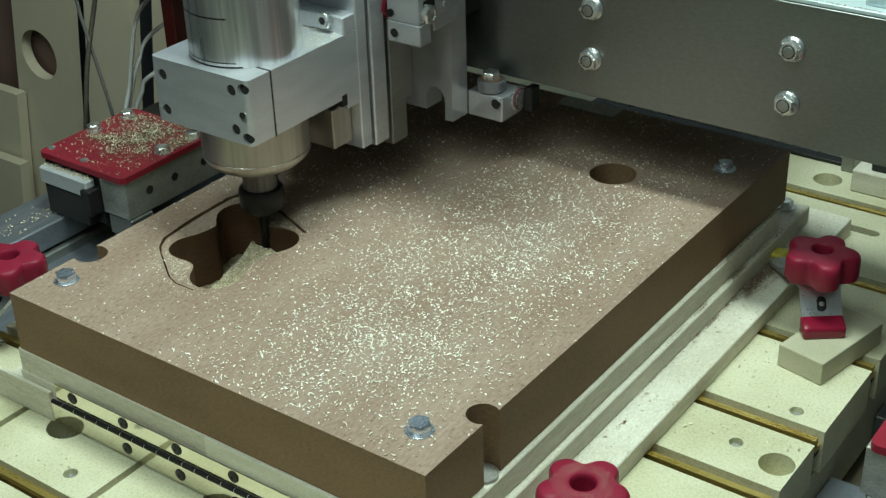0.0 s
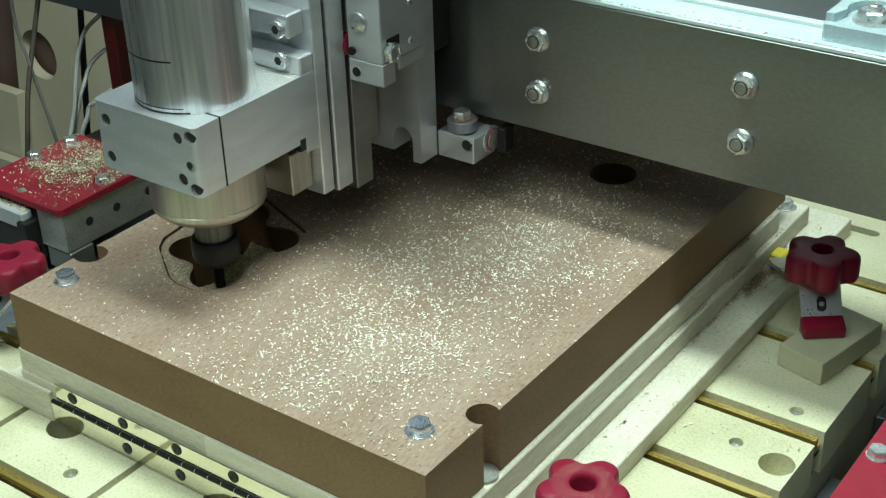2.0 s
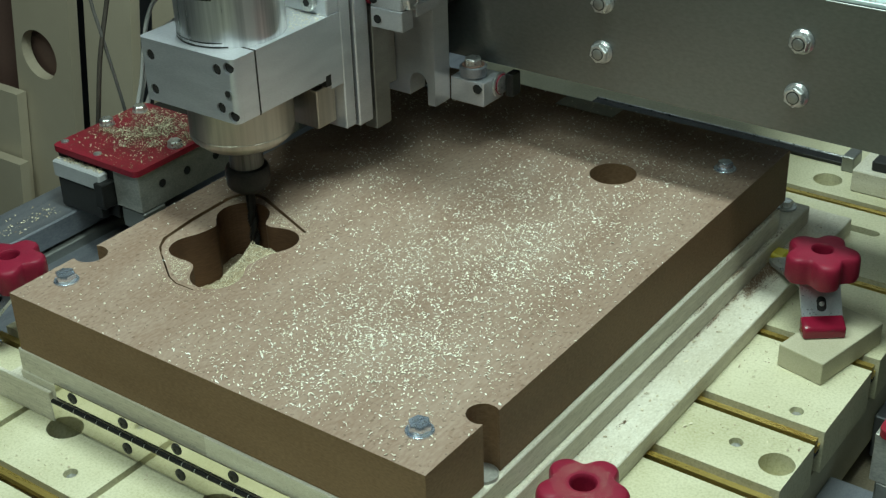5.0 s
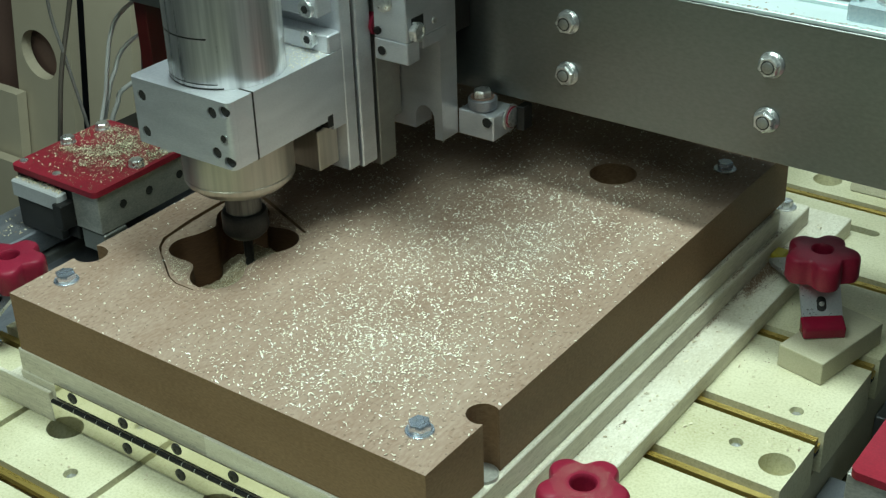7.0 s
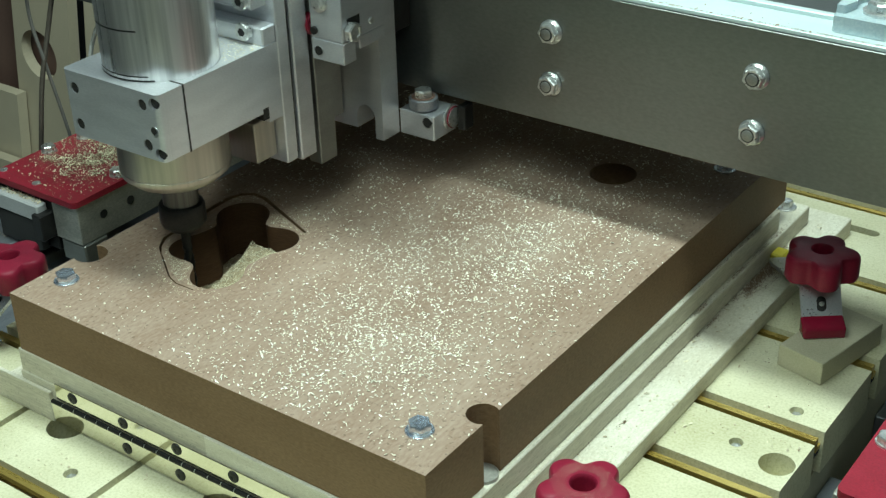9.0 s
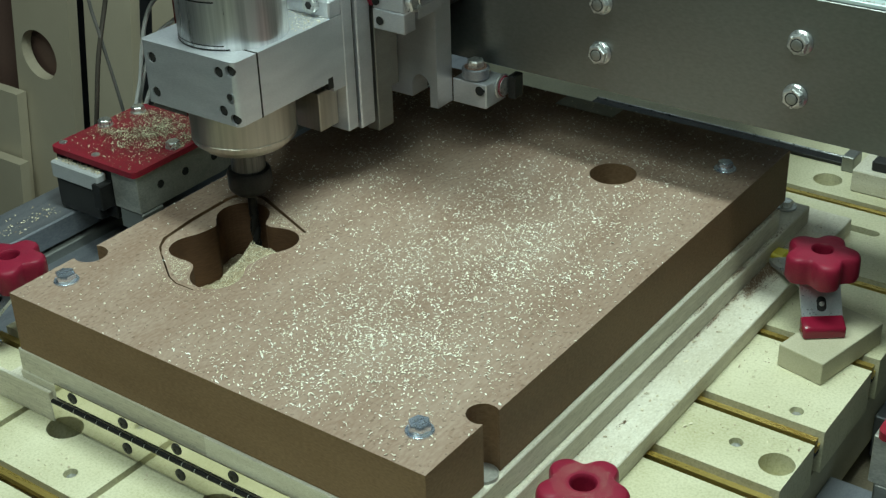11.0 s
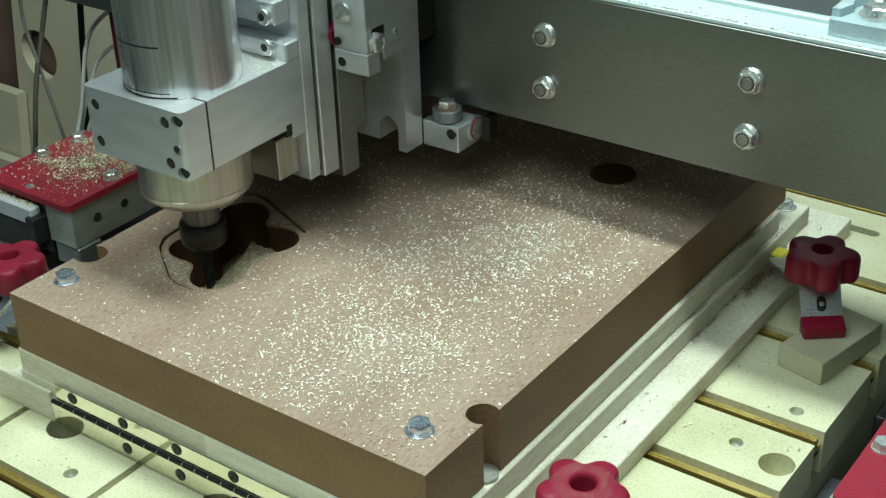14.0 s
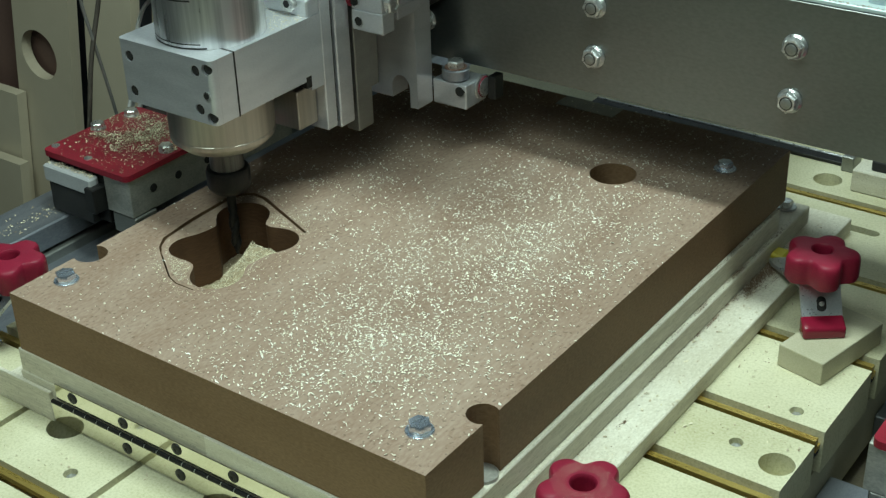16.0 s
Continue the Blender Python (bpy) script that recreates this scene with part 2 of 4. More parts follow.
def rounded(x0, x1, y0, y1, r, seg=5):
    out = []
    for cx, cy, a0 in ((x1 - r, y0 + r, -90), (x1 - r, y1 - r, 0), (x0 + r, y1 - r, 90), (x0 + r, y0 + r, 180)):
        for k in range(seg + 1):
            a = radians(a0 + 90 * k / seg)
            out.append((cx + r * math.cos(a), cy + r * math.sin(a)))
    return out


def tube(points, r, seg=10, bm=None):
    """A round cable through the given points, smoothed."""
    bm = bm or bmesh.new()
    p = [Vector(q) for q in points]
    path = []
    for i in range(len(p) - 1):
        a, b, c, d = p[max(i - 1, 0)], p[i], p[i + 1], p[min(i + 2, len(p) - 1)]
        for k in range(8):
            t = k / 8
            path.append(0.5 * (2 * b + (c - a) * t + (2 * a - 5 * b + 4 * c - d) * t * t + (3 * b - a - 3 * c + d) * t ** 3))
    path.append(p[-1])
    rings = []
    for i, q in enumerate(path):
        d = (path[min(i + 1, len(path) - 1)] - path[max(i - 1, 0)]).normalized()
        u = d.cross(Vector((0.3, 0.9, 0.2))).normalized()
        v = d.cross(u)
        rings.append([bm.verts.new(q + r * (math.cos(2 * math.pi * k / seg) * u + math.sin(2 * math.pi * k / seg) * v)) for k in range(seg)])
    for a, b in zip(rings, rings[1:]):
        for k in range(seg):
            bm.faces.new((a[k], a[(k + 1) % seg], b[(k + 1) % seg], b[k]))
    bm.faces.new(rings[0][::-1])
    bm.faces.new(rings[-1])
    return bm


def hex_head(at, r, h, axis="z", phase=0.3, dish=False, bm=None):
    """A hexagon head with a chamfered crown; r is half the width over corners."""
    prof = [(r, 0), (r, h * 0.8), (r * 0.86, h)]
    if dish:
        prof += [(r * 0.62, h), (r * 0.55, h * 0.86)]
    return lathe(prof, at, axis, 6, bm, phase)


def flakes(name, spots, material, label, size, seed, lift=0.0004, parent=None, curl=0.35):
    """Many small curled shavings, lying at the given (x, y, z) spots."""
    rnd = random.Random(seed)
    vs, fs = [], []
    o = ORIGIN[parent.name] if parent else Vector()
    for x, y, z in spots:
        ln, wd = size * min(1.7, rnd.lognormvariate(-0.22, 0.42)), size * rnd.uniform(0.30, 0.72)
        a, tilt = rnd.uniform(0, 6.3), rnd.uniform(-curl, curl)
        m = Matrix.Translation((x, y, z + lift + abs(math.sin(tilt)) * ln * 0.4)) @ Euler((rnd.uniform(-0.4, 0.4), tilt, a)).to_matrix().to_4x4()
        k = len(vs)
        arch, bend, jag = ln * rnd.uniform(0.02, 0.24), ln * rnd.uniform(-0.12, 0.12), (rnd.uniform(0.1, 1), rnd.uniform(0.1, 1))
        for u, w in ((-0.5, 0), (0, arch), (0.5, 0)):
            for v in (-0.5, 0.5):
                vs.append(m @ Vector((u * ln, v * wd * (1 if u == 0 else jag[u > 0]) + (bend if u == 0 else 0), w)) - o)
        fs += [(k, k + 2, k + 3, k + 1), (k + 2, k + 4, k + 5, k + 3)]
    me = bpy.data.meshes.new(name)
    me.from_pydata([tuple(v) for v in vs], [], fs)
    me.materials.append(material)
    ob = new(name, me)
    if parent:
        ob.parent = parent
        return tagged(ob, label, kind="stuff")
    return tagged(ob, label, "shavings", "", "stuff")


# ---- the room ----
TABLE_Z = -0.10
solo("floor", box(-2.6, 2.0, -2.2, 2.2, -1.05, -0.95), CONCRETE, "grey concrete workshop floor in shadow", "floor", kind="structure")
solo("ceiling", box(-2.6, 2.0, -2.2, 2.2, 1.45, 1.55), CEIL, "plain white workshop ceiling", "ceiling", kind="structure")
solo("wall_west", box(-2.5, -2.4, -2.2, 2.2, -0.95, 1.45), WALL, "dim grey workshop wall behind the boards", "wall", kind="structure")
solo("wall_east", box(1.9, 2.0, -2.2, 2.2, -0.95, 1.45), WALL, "dim grey workshop wall", "wall", kind="structure")
solo("wall_north", box(-2.4, 1.9, 2.0, 2.1, -0.95, 1.45), WALL, "dim grey workshop wall behind the gantry", "wall", kind="structure")
solo("wall_south", box(-2.4, 1.9, -2.2, -2.1, -0.95, 1.45), WALL, "dim grey workshop wall", "wall", kind="structure")

# ---- the router table: fibreboard strips between gold tracks ----
TX0, TX1, TTH = -0.475, 0.129, 0.036
SLOTS = [(-0.069, -0.054), (0.045, 0.062), (0.121, 0.138), (0.1975, 0.2155), (0.2747, 0.2925), (0.383, 0.400), (0.494, 0.511), (0.6225, 0.639)]
table = thing("router_table", (-0.18, 0.3, TABLE_Z - 0.09), "pale fibreboard router table with gold T-tracks and drilled holes", "machine table")
edges_y = [-0.30] + [v for s in SLOTS for v in s] + [0.86]
small_holes = [(0.1025, 0.3054), (0.0823, 0.2483), (-0.2826, -0.0365), (-0.03, -0.03), (0.06, 0.15)]
big_holes = [(0.1157, 0.2412, 0.0125), (-0.0209, 0.6662, 0.0135), (-0.3270, -0.0010, 0.0152), (-0.172, 0.002, 0.0165)]
for i in range(0, len(edges_y), 2):
    y0, y1 = edges_y[i], edges_y[i + 1]
    blind, holes = [], []
    for x, y in small_holes:
        if y0 + 0.006 < y < y1 - 0.006:
            blind.append((circle(x, y, 0.0052, 18), TABLE_Z - 0.006))
    for x, y, r in big_holes:
        if y0 + r < y < y1 - r:
            blind.append((circle(x, y, r), TABLE_Z - (0.034 if y < 0.1 else 0.02)))
    if y0 < 0.5875 < y1:
        blind.append((slot_loop(0.042, 0.5875, 0.011, 0.0055, 0.0), TABLE_Z - 0.030))
    for gx in (-0.37, -0.25):
        if y1 < 0.1:
            blind.append(([(gx - 0.003, y0 + 0.0015), (gx + 0.003, y0 + 0.0015), (gx + 0.003, y1 - 0.0015), (gx - 0.003, y1 - 0.0015)], TABLE_Z - 0.009))
    outline = [(TX0, y0), (TX1, y0), (TX1, y1), (TX0, y1)]
    board = part("table_board", solid(outline, holes, TABLE_Z - TTH, TABLE_Z, blind), MDF, table, smooth=False)
    for x, y in small_holes:
        if y0 + 0.006 < y < y1 - 0.006:
            part("screw", hex_head((x, y, TABLE_Z - 0.0059), 0.0042, 0.003, dish=True), CHROME, board, "recessed steel screw")
for y0, y1 in SLOTS:
    # near-black floor strip puts the slot's shade into the colour
    part("track_floor", box(TX0, TX1 - 0.0025, y0 + 0.0005, y1 - 0.0005, TABLE_Z - 0.018, TABLE_Z - 0.0142), HOLE_SHADE, table, "track floor coloured dark for the slot's shade", smooth=False)
    bm = box(TX0, TX1 - 0.002, y0 + 0.0066, y0 + 0.0118, TABLE_Z - 0.0055, TABLE_Z - 0.0016)
    box(TX0, TX1 - 0.002, y1 - 0.0055, y1 - 0.0005, TABLE_Z - 0.0135, TABLE_Z - 0.0100, bm=bm)
    box(TX0, TX1 - 0.002, y0 + 0.0100, y0 + 0.0116, TABLE_Z - 0.014, TABLE_Z - 0.0055, bm=bm)
    box(TX0, TX1 - 0.002, y1 - 0.0016, y1 - 0.0005, TABLE_Z - 0.0142, TABLE_Z - 0.0136, bm=bm)
    part("t_track", bm, GOLD, table, "gold anodised aluminium T-track", smooth=False)
part("table_frame", box(TX0, TX1 - 0.004, -0.29, 0.85, TABLE_Z - 0.09, TABLE_Z - TTH - 0.001), MDF_EDGE, table, "thick fibreboard underlayer")
stand = thing("machine_stand", (-0.2, 0.3, -0.95), "steel stand with a brown base board under the router table", "stand")
part("top_frame", box(-0.78, 0.34, -0.32, 0.9, -0.30, TABLE_Z - 0.112), mat("brown_base_board", (0.15, 0.125, 0.08), (0.23, 0.19, 0.125), 14, 0.7, 0, 0.2), stand, "brown wooden base board")
for cy in (0.20, 0.30, 0.42, 0.56):
    part("cross_bar", box(0.1255, 0.199, cy, cy + 0.03, -0.205, -0.165, 0.001), STEEL_RAIL, stand, "grey steel cross bar")
for lx in (-0.74, 0.26):
    for ly in (-0.28, 0.82):
        part("leg", box(lx, lx + 0.06, ly, ly + 0.06, -0.95, -0.301), DARK_ALU, stand)

# ---- the fixture under the slab ----
def ply_board(name, bm, label):
    """A plywood board: pale faces, layered edges."""
    ob = solo(name, bm, PLY, label, "board", smooth=False)
    ob.data.materials.append(PLY_EDGE)
    for f in ob.data.polygons:
        f.material_index = 0 if abs(f.normal.z) > 0.6 else 1
    return ob


T = 0.047
W, D = -0.3651, 0.5074
ply_board("base_board", box(-0.369, 0.0036, -0.0004, 0.491, -0.0665, -T - 0.0006, 0.0008), "pale plywood base board under the wooden slab")
ply_board("fixture_board", box(-0.371, 0.0082, -0.0005, 0.546, -0.0835, -0.0668, 0.0008), "pale plywood fixture board below the base board")
ply_board("lower_fixture_board", box(-0.398, 0.0366, 0.0005, 0.575, TABLE_Z + 0.0003, -0.0838, 0.0008), "wide pale plywood board screwed to the router table")
front = ply_board("front_strip", box(-0.1808, 0.0034, -0.0014, -0.0006, -0.0660, -0.0482, 0.0002), "pale yellowish wooden strip on the base board front")
for f in front.data.polygons:
    f.material_index = 0
ply_board("front_batten", box(-0.455, -0.3380, -0.0034, -0.0004, TABLE_Z + 0.0003, -0.0735, 0.0006), "thin plywood batten standing on the table edge")
solo("locating_pin", lathe([(0.0099, -0.0663), (0.0099, -0.0458), (0.0096, -0.0453), (0.0092, -0.0453), (0.0089, -0.0460)], (-0.0068, 0.0672, 0), seg=40), BLOCK_ALU, "low grey locating pin seated in the board below the notch", "pin")

hinge = thing("piano_hinge", (-0.18, -0.0022, -0.096), "long polished piano hinge with dark screws on the board fronts", "hinge")
part("upper_leaf", box(-0.330, 0.02, -0.0032, -0.0022, -0.0760, -0.0625, 0.0003), MIRROR, hinge)
part("lower_leaf", box(-0.3376, 0.02, -0.0032, -0.0022, -0.0975, -0.0800, 0.0003), MIRROR, hinge)
for k in range(30):
    x = -0.334 + k * 0.012
    part("knuckle", lathe([(0.0014, 0), (0.0018, 0.0004), (0.0018, 0.0108), (0.0014, 0.0112)], (x, -0.0044, -0.0782), "x", 12), BLACK, hinge)
part("hinge_pin", lathe([(0.0013, 0), (0.0013, 0.352)], (-0.333, -0.0044, -0.0782), "x", 10), CHROME, hinge, "steel hinge pin")
for k in range(7):
    x = -0.3116 + 0.052 * k
    part("screw", lathe([(0.0046, 0), (0.0043, 0.0007), (0.0026, 0.0012), (0.0016, 0.0012), (0.001, 0.0006)], (x, -0.0032, -0.0683), "y", 20), BLACK, hinge, "black oxide screw")
    if k:
        part("screw", lathe([(0.0046, 0), (0.0043, 0.0007), (0.0026, 0.0012), (0.0016, 0.0012), (0.001, 0.0006)], (x, -0.0032, -0.0900), "y", 20), BLACK, hinge, "black oxide screw")

# ---- the slab with its pocket ----
PC = Vector((-0.283, 0.137))
LOBES = [(-0.021, -0.02, 0.0181), (0.0247, -0.0388, 0.0223), (0.0263, 0.0242, 0.0198), (-0.0225, 0.0397, 0.0238)]


def depth(u, v):
    d = [math.hypot(u - a, v - b) - r for a, b, r in LOBES]
    d.append((math.hypot((u - 0.0033) / 0.0345, (v + 0.0005) / 0.0365) - 1) * 0.0345)
    return -0.006 * math.log(sum(math.exp(-q / 0.006) for q in d))


def pocket_loop(seg=120):
    """A four-lobed recess: round lobes melted into a waisted middle."""
    out = []
    for k in range(seg):
        a = 2 * math.pi * k / seg
        lo, hi = 0.0, 0.09
        for _ in range(24):
            mid = (lo + hi) / 2
            if depth(mid * math.cos(a), mid * math.sin(a)) < -0.0035:
                lo = mid
            else:
                hi = mid
        out.append((PC.x + lo * math.cos(a), PC.y + lo * math.sin(a)))
    return out


def ribbon(points, ws):
    """The outline of a line through the points, with a width at each."""
    p = [Vector(q) for q in points]
    left, right = [], []
    for i, q in enumerate(p):
        d = (p[min(i + 1, len(p) - 1)] - p[max(i - 1, 0)]).normalized()
        nrm = Vector((-d.y, d.x)) * ws[i] / 2
        left.append(tuple(q + nrm))
        right.append(tuple(q - nrm))
    return left + right[::-1]


def notch(x, y, r, side, seg=16):
    """An arc that bites into a straight edge at x; the centre lies inside by a little."""
    cx = x - side * 0.006
    a = math.acos(0.006 / r)
    return [(cx + side * r * math.cos(t), y + r * math.sin(t)) for t in [a + (2 * math.pi - 2 * a) * k / seg for k in range(seg + 1)]]


outer = [(W, 0.0), (0.0, 0.0)] + notch(0.0, 0.0668, 0.0106, 1)[::-1] + [(0.0, D), (W, D)] + notch(W, 0.070, 0.0125, -1)
groove = [(-0.258, 0.0745), (-0.275, 0.0745), (-0.2860, 0.0785), (-0.3147, 0.0985), (-0.3235, 0.1060), (-0.3300, 0.1170), (-0.3335, 0.150), (-0.3345, 0.190), (-0.3310, 0.2010), (-0.3220, 0.2075), (-0.3100, 0.2065), (-0.246, 0.1813)]
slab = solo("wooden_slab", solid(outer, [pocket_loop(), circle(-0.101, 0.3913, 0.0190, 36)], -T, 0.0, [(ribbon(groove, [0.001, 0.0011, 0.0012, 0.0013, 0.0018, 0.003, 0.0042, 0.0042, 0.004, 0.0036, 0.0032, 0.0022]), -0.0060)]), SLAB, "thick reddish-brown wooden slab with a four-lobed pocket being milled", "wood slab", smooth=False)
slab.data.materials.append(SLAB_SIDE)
slab.data.materials.append(POCKET_SHADE)
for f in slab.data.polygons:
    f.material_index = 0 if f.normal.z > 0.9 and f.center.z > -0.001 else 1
    # pocket walls take the wood darkened for their shade
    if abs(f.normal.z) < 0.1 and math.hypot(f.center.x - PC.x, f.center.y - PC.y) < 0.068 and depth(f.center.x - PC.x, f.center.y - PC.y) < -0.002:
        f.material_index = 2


def slab_bolt(x, y, z, material, label, r=0.0074):
    b = thing("hex_bolt", (x, y, z), label, "bolt", "bolts holding the slab")
    part("washer", lathe([(0.0035, 0.0), (0.0091, 0.0), (0.0091, 0.0010), (0.0087, 0.0014), (0.0035, 0.0014)], (x, y, z), seg=32), material, b)
    part("lock_washer", lathe([(r * 0.94, 0.0014), (r * 0.94, 0.0022)], (x, y, z), seg=28), CHROME, b)
    part("head", lathe([(r, 0), (r, 0.0040), (r * 0.93, 0.0047), (r * 0.78, 0.0048)], (x, y, z + 0.0022), seg=6, phase=0.5 + x * 9), material, b)
    return b


for x, y in ((-0.0277, 0.0321), (-0.3439, 0.0339), (-0.0295, 0.4465), (-0.335, 0.462)):
    slab_bolt(x, y, 0.0, BLUE_ZINC, "blue-zinc hex bolt with washer in the wooden slab", 0.0074 if y < 0.1 else 0.0062)
slab_bolt(-0.0083, 0.5324, -0.0666, CHROME, "zinc hex bolt in the pale plywood board", 0.0058)
solo("tape_patch", box(-0.214, -0.156, 0.486, 0.5066, 0.0002, 0.0006), TAPE, "dusty strip of clear film on the wooden slab", "tape")

# ---- clamps ----
def star_knob(name, at, turn, label):
    """A five-lobed plastic hand knob with a central bore; at is the middle of its underside."""
    bm = bmesh.new()
    seg, rings = 80, []
    prof = [(0.45, -0.004), (0.50, -0.001), (0.80, 0.0), (0.96, 0.0012), (1.0, 0.004), (1.0, 0.0165), (0.985, 0.0190), (0.95, 0.0208), (0.90, 0.0217), (0.70, 0.0222), (0.46, 0.0228), (0.40, 0.0229), (0.37, 0.0222), (0.345, 0.0200), (0.34, 0.010)]
    for s, h in prof:
        row = []
        for k in range(seg):
            a = 2 * math.pi * k / seg
            lob = 0.0285 * (1 - 0.27 * (0.5 - 0.5 * math.cos(5 * a)) ** 1.6) if s > 0.5 else 0.0215
            row.append(bm.verts.new((at[0] + s * lob * math.cos(a + turn), at[1] + s * lob * math.sin(a + turn), at[2] + h)))
        rings.append(row)
    for a, b in zip(rings, rings[1:]):
        for k in range(seg):
            bm.faces.new((a[k], a[(k + 1) % seg], b[(k + 1) % seg], b[k]))
    bm.faces.new(rings[0][::-1])
    bm.faces.new(rings[-1])
    return bm


def clamp(foot, knob, label, turn=0.3, knob_z=-0.045, rear=0.03):
    c = thing("hold_down_clamp", (knob[0], knob[1], TABLE_Z - 0.012), label, "clamp", "red star-knob clamps")
    k = part("star_knob", star_knob("k", (knob[0], knob[1], knob_z), turn, ""), RED_KNOB, c, "crimson plastic star knob")
    part("stud", lathe([(0.004, 0), (0.004, knob_z + 0.006 - TABLE_Z + 0.012)], (knob[0], knob[1], TABLE_Z - 0.012), seg=16), CHROME, c)
    part("washer", lathe([(0.010, 0), (0.010, 0.002)], (knob[0], knob[1], knob_z - 0.0022), seg=28), CHROME, c)
    d = (Vector(foot) - Vector(knob)).normalized()
    side = Vector((-d.y, d.x))
    a, b = Vector(knob) - d * 0.030, Vector(foot) - d * 0.001
    far = (Vector(foot) - Vector(knob)).length
    z_a, z_b = knob_z - 0.0045, foot_z(foot) + 0.0122
    # height along the arm: rear end, past the knob, into the cap
    line = [(-rear, z_a - 0.0012), (0.003, z_a), (far - 0.0040, z_b)]
    if rear > 0.05:
        line = [(-rear, TABLE_Z + 0.0250), (-rear + 0.010, TABLE_Z + 0.0260)] + line[1:]
    bm = bmesh.new()
    rows = []
    for q, z in line:
        p = Vector(knob) + d * q
        rows.append([bm.verts.new((p.x + side.x * w, p.y + side.y * w, z + h)) for w, h in ((-0.0155, -0.0035), (0.0155, -0.0035), (0.0155, 0.0), (-0.0155, 0.0))])
    for p, q in zip(rows, rows[1:]):
        for k in range(4):
            bm.faces.new((p[k], p[(k + 1) % 4], q[(k + 1) % 4], q[k]))
    bm.faces.new(rows[0][::-1])
    bm.faces.new(rows[-1])
    a, b = Vector(knob) + d * 0.003, Vector(knob) + d * (far - 0.0040)
    part("clamp_arm", bm, POLISHED, c, "bright polished clamp arm")
    slope = Vector((b.x - a.x, b.y - a.y, z_b - z_a))
    run = slope.normalized()
    across = Vector((side.x, side.y, 0))
    up = across.cross(run) if across.cross(run).z > 0 else run.cross(across)
    mid = Vector((a.x, a.y, z_a)) + run * slope.length * 0.60
    turn_m = Matrix((across, run, up)).transposed().to_4x4()
    # dark patch laid on the arm gives the slot's shade without a cut
    bm = solid(slot_loop(0, 0, 0.0022, 0.0036, 1.57), [], -0.002, 0.0004, m=Matrix.Translation(mid) @ turn_m)
    part("slot", bm, HOLE_SHADE, c, "dark patch standing for a slot in the clamp arm")
    part("set_screw", lathe([(0.0019, 0), (0.0017, 0.0020), (0.0008, 0.0026)], mid + up * 0.0004, seg=18, turn=turn_m), CHROME, c)
    bm = bmesh.new()
    rows = [[bm.verts.new((foot[0] + d.x * q + side.x * w, foot[1] + d.y * q + side.y * w, foot_z(foot) + z)) for q, z in ((-0.0068, 0), (0.0064, 0), (0.0064, 0.0090), (-0.0074, 0.0146))] for w in (-0.0162, 0.0162)]
    for k in range(4):
        bm.faces.new((rows[0][k], rows[0][(k + 1) % 4], rows[1][(k + 1) % 4], rows[1][k]))
    bm.faces.new(rows[0][::-1])
    bm.faces.new(rows[1])
    bmesh.ops.bevel(bm, geom=list(bm.edges), offset=0.0020, segments=4, affect="EDGES", profile=0.5)
    part("foot_cap", bm, RED_GLOSS, c, "glossy crimson plastic foot cap")
    return c


def foot_z(foot):
    return -0.0808 if foot[0] > 0.06 else -0.0835


clamp((0.0885, 0.3808), (0.0745, 0.3992), "red star-knob clamp pressing a fibreboard block onto the table", radians(-55), -0.042, 0.085)
dusty = clamp((0.030, 0.100), (0.063, 0.0695), "red star-knob clamp on the wide plywood board", 1.44, -0.046)
clamp((-0.462, 0.036), (-0.447, 0.060), "red star-knob clamp beside the slab", 0.5, -0.046)
kr = random.Random(3)
kd = [(0.063 + q * math.cos(w), 0.0695 + q * math.sin(w), -0.0235 - 0.087 * (q - 0.0131)) for q, w in [(kr.uniform(0.0104, 0.0190), kr.uniform(0, 6.28)) for _ in range(2000)]]

flakes("knob_dust", kd, DUST, "tan dust on the knob", 0.00026, 21, parent=dusty)
bm = box(-0.0193, 0.0193, -0.0397, 0.0397, TABLE_Z + 0.0003, -0.0808, 0.0006)
bmesh.ops.transform(bm, matrix=Matrix.Translation((0.0938, 0.3865, 0)) @ Matrix.Rotation(radians(-12), 4, "Z"), verts=bm.verts)
solo("packing_block", bm, MDF_EDGE, "tan fibreboard packing block lying on the table", "block")

strip = thing("steel_strip", (-0.15, 0.705, TABLE_Z), "flat black steel strip with a bright edge on the table", "steel strip")
part("bar", box(-0.30, -0.019, 0.699, 0.711, TABLE_Z + 0.0003, TABLE_Z + 0.004, 0.0006), BLACK, strip)
part("bright_edge", box(-0.30, -0.019, 0.7112, 0.7140, TABLE_Z + 0.0003, TABLE_Z + 0.005, 0.0005), CHROME, strip, "bright steel edge")
part("end_bracket", box(-0.018, -0.006, 0.690, 0.712, TABLE_Z + 0.0003, TABLE_Z + 0.016, 0.001), DARK_ALU, strip, "dull aluminium bracket")

far_block = thing("stop_block", (0.065, 0.680, TABLE_Z), "pale plywood stop with a dark rubber pad", "block")
part("body", box(0.005, 0.13, 0.655, 0.705, TABLE_Z + 0.0003, TABLE_Z + 0.022, 0.001), PLY, far_block)
part("pad", box(0.02, 0.13, 0.662, 0.702, TABLE_Z + 0.022, TABLE_Z + 0.032, 0.001), RUBBER, far_block, "black rubber pad")

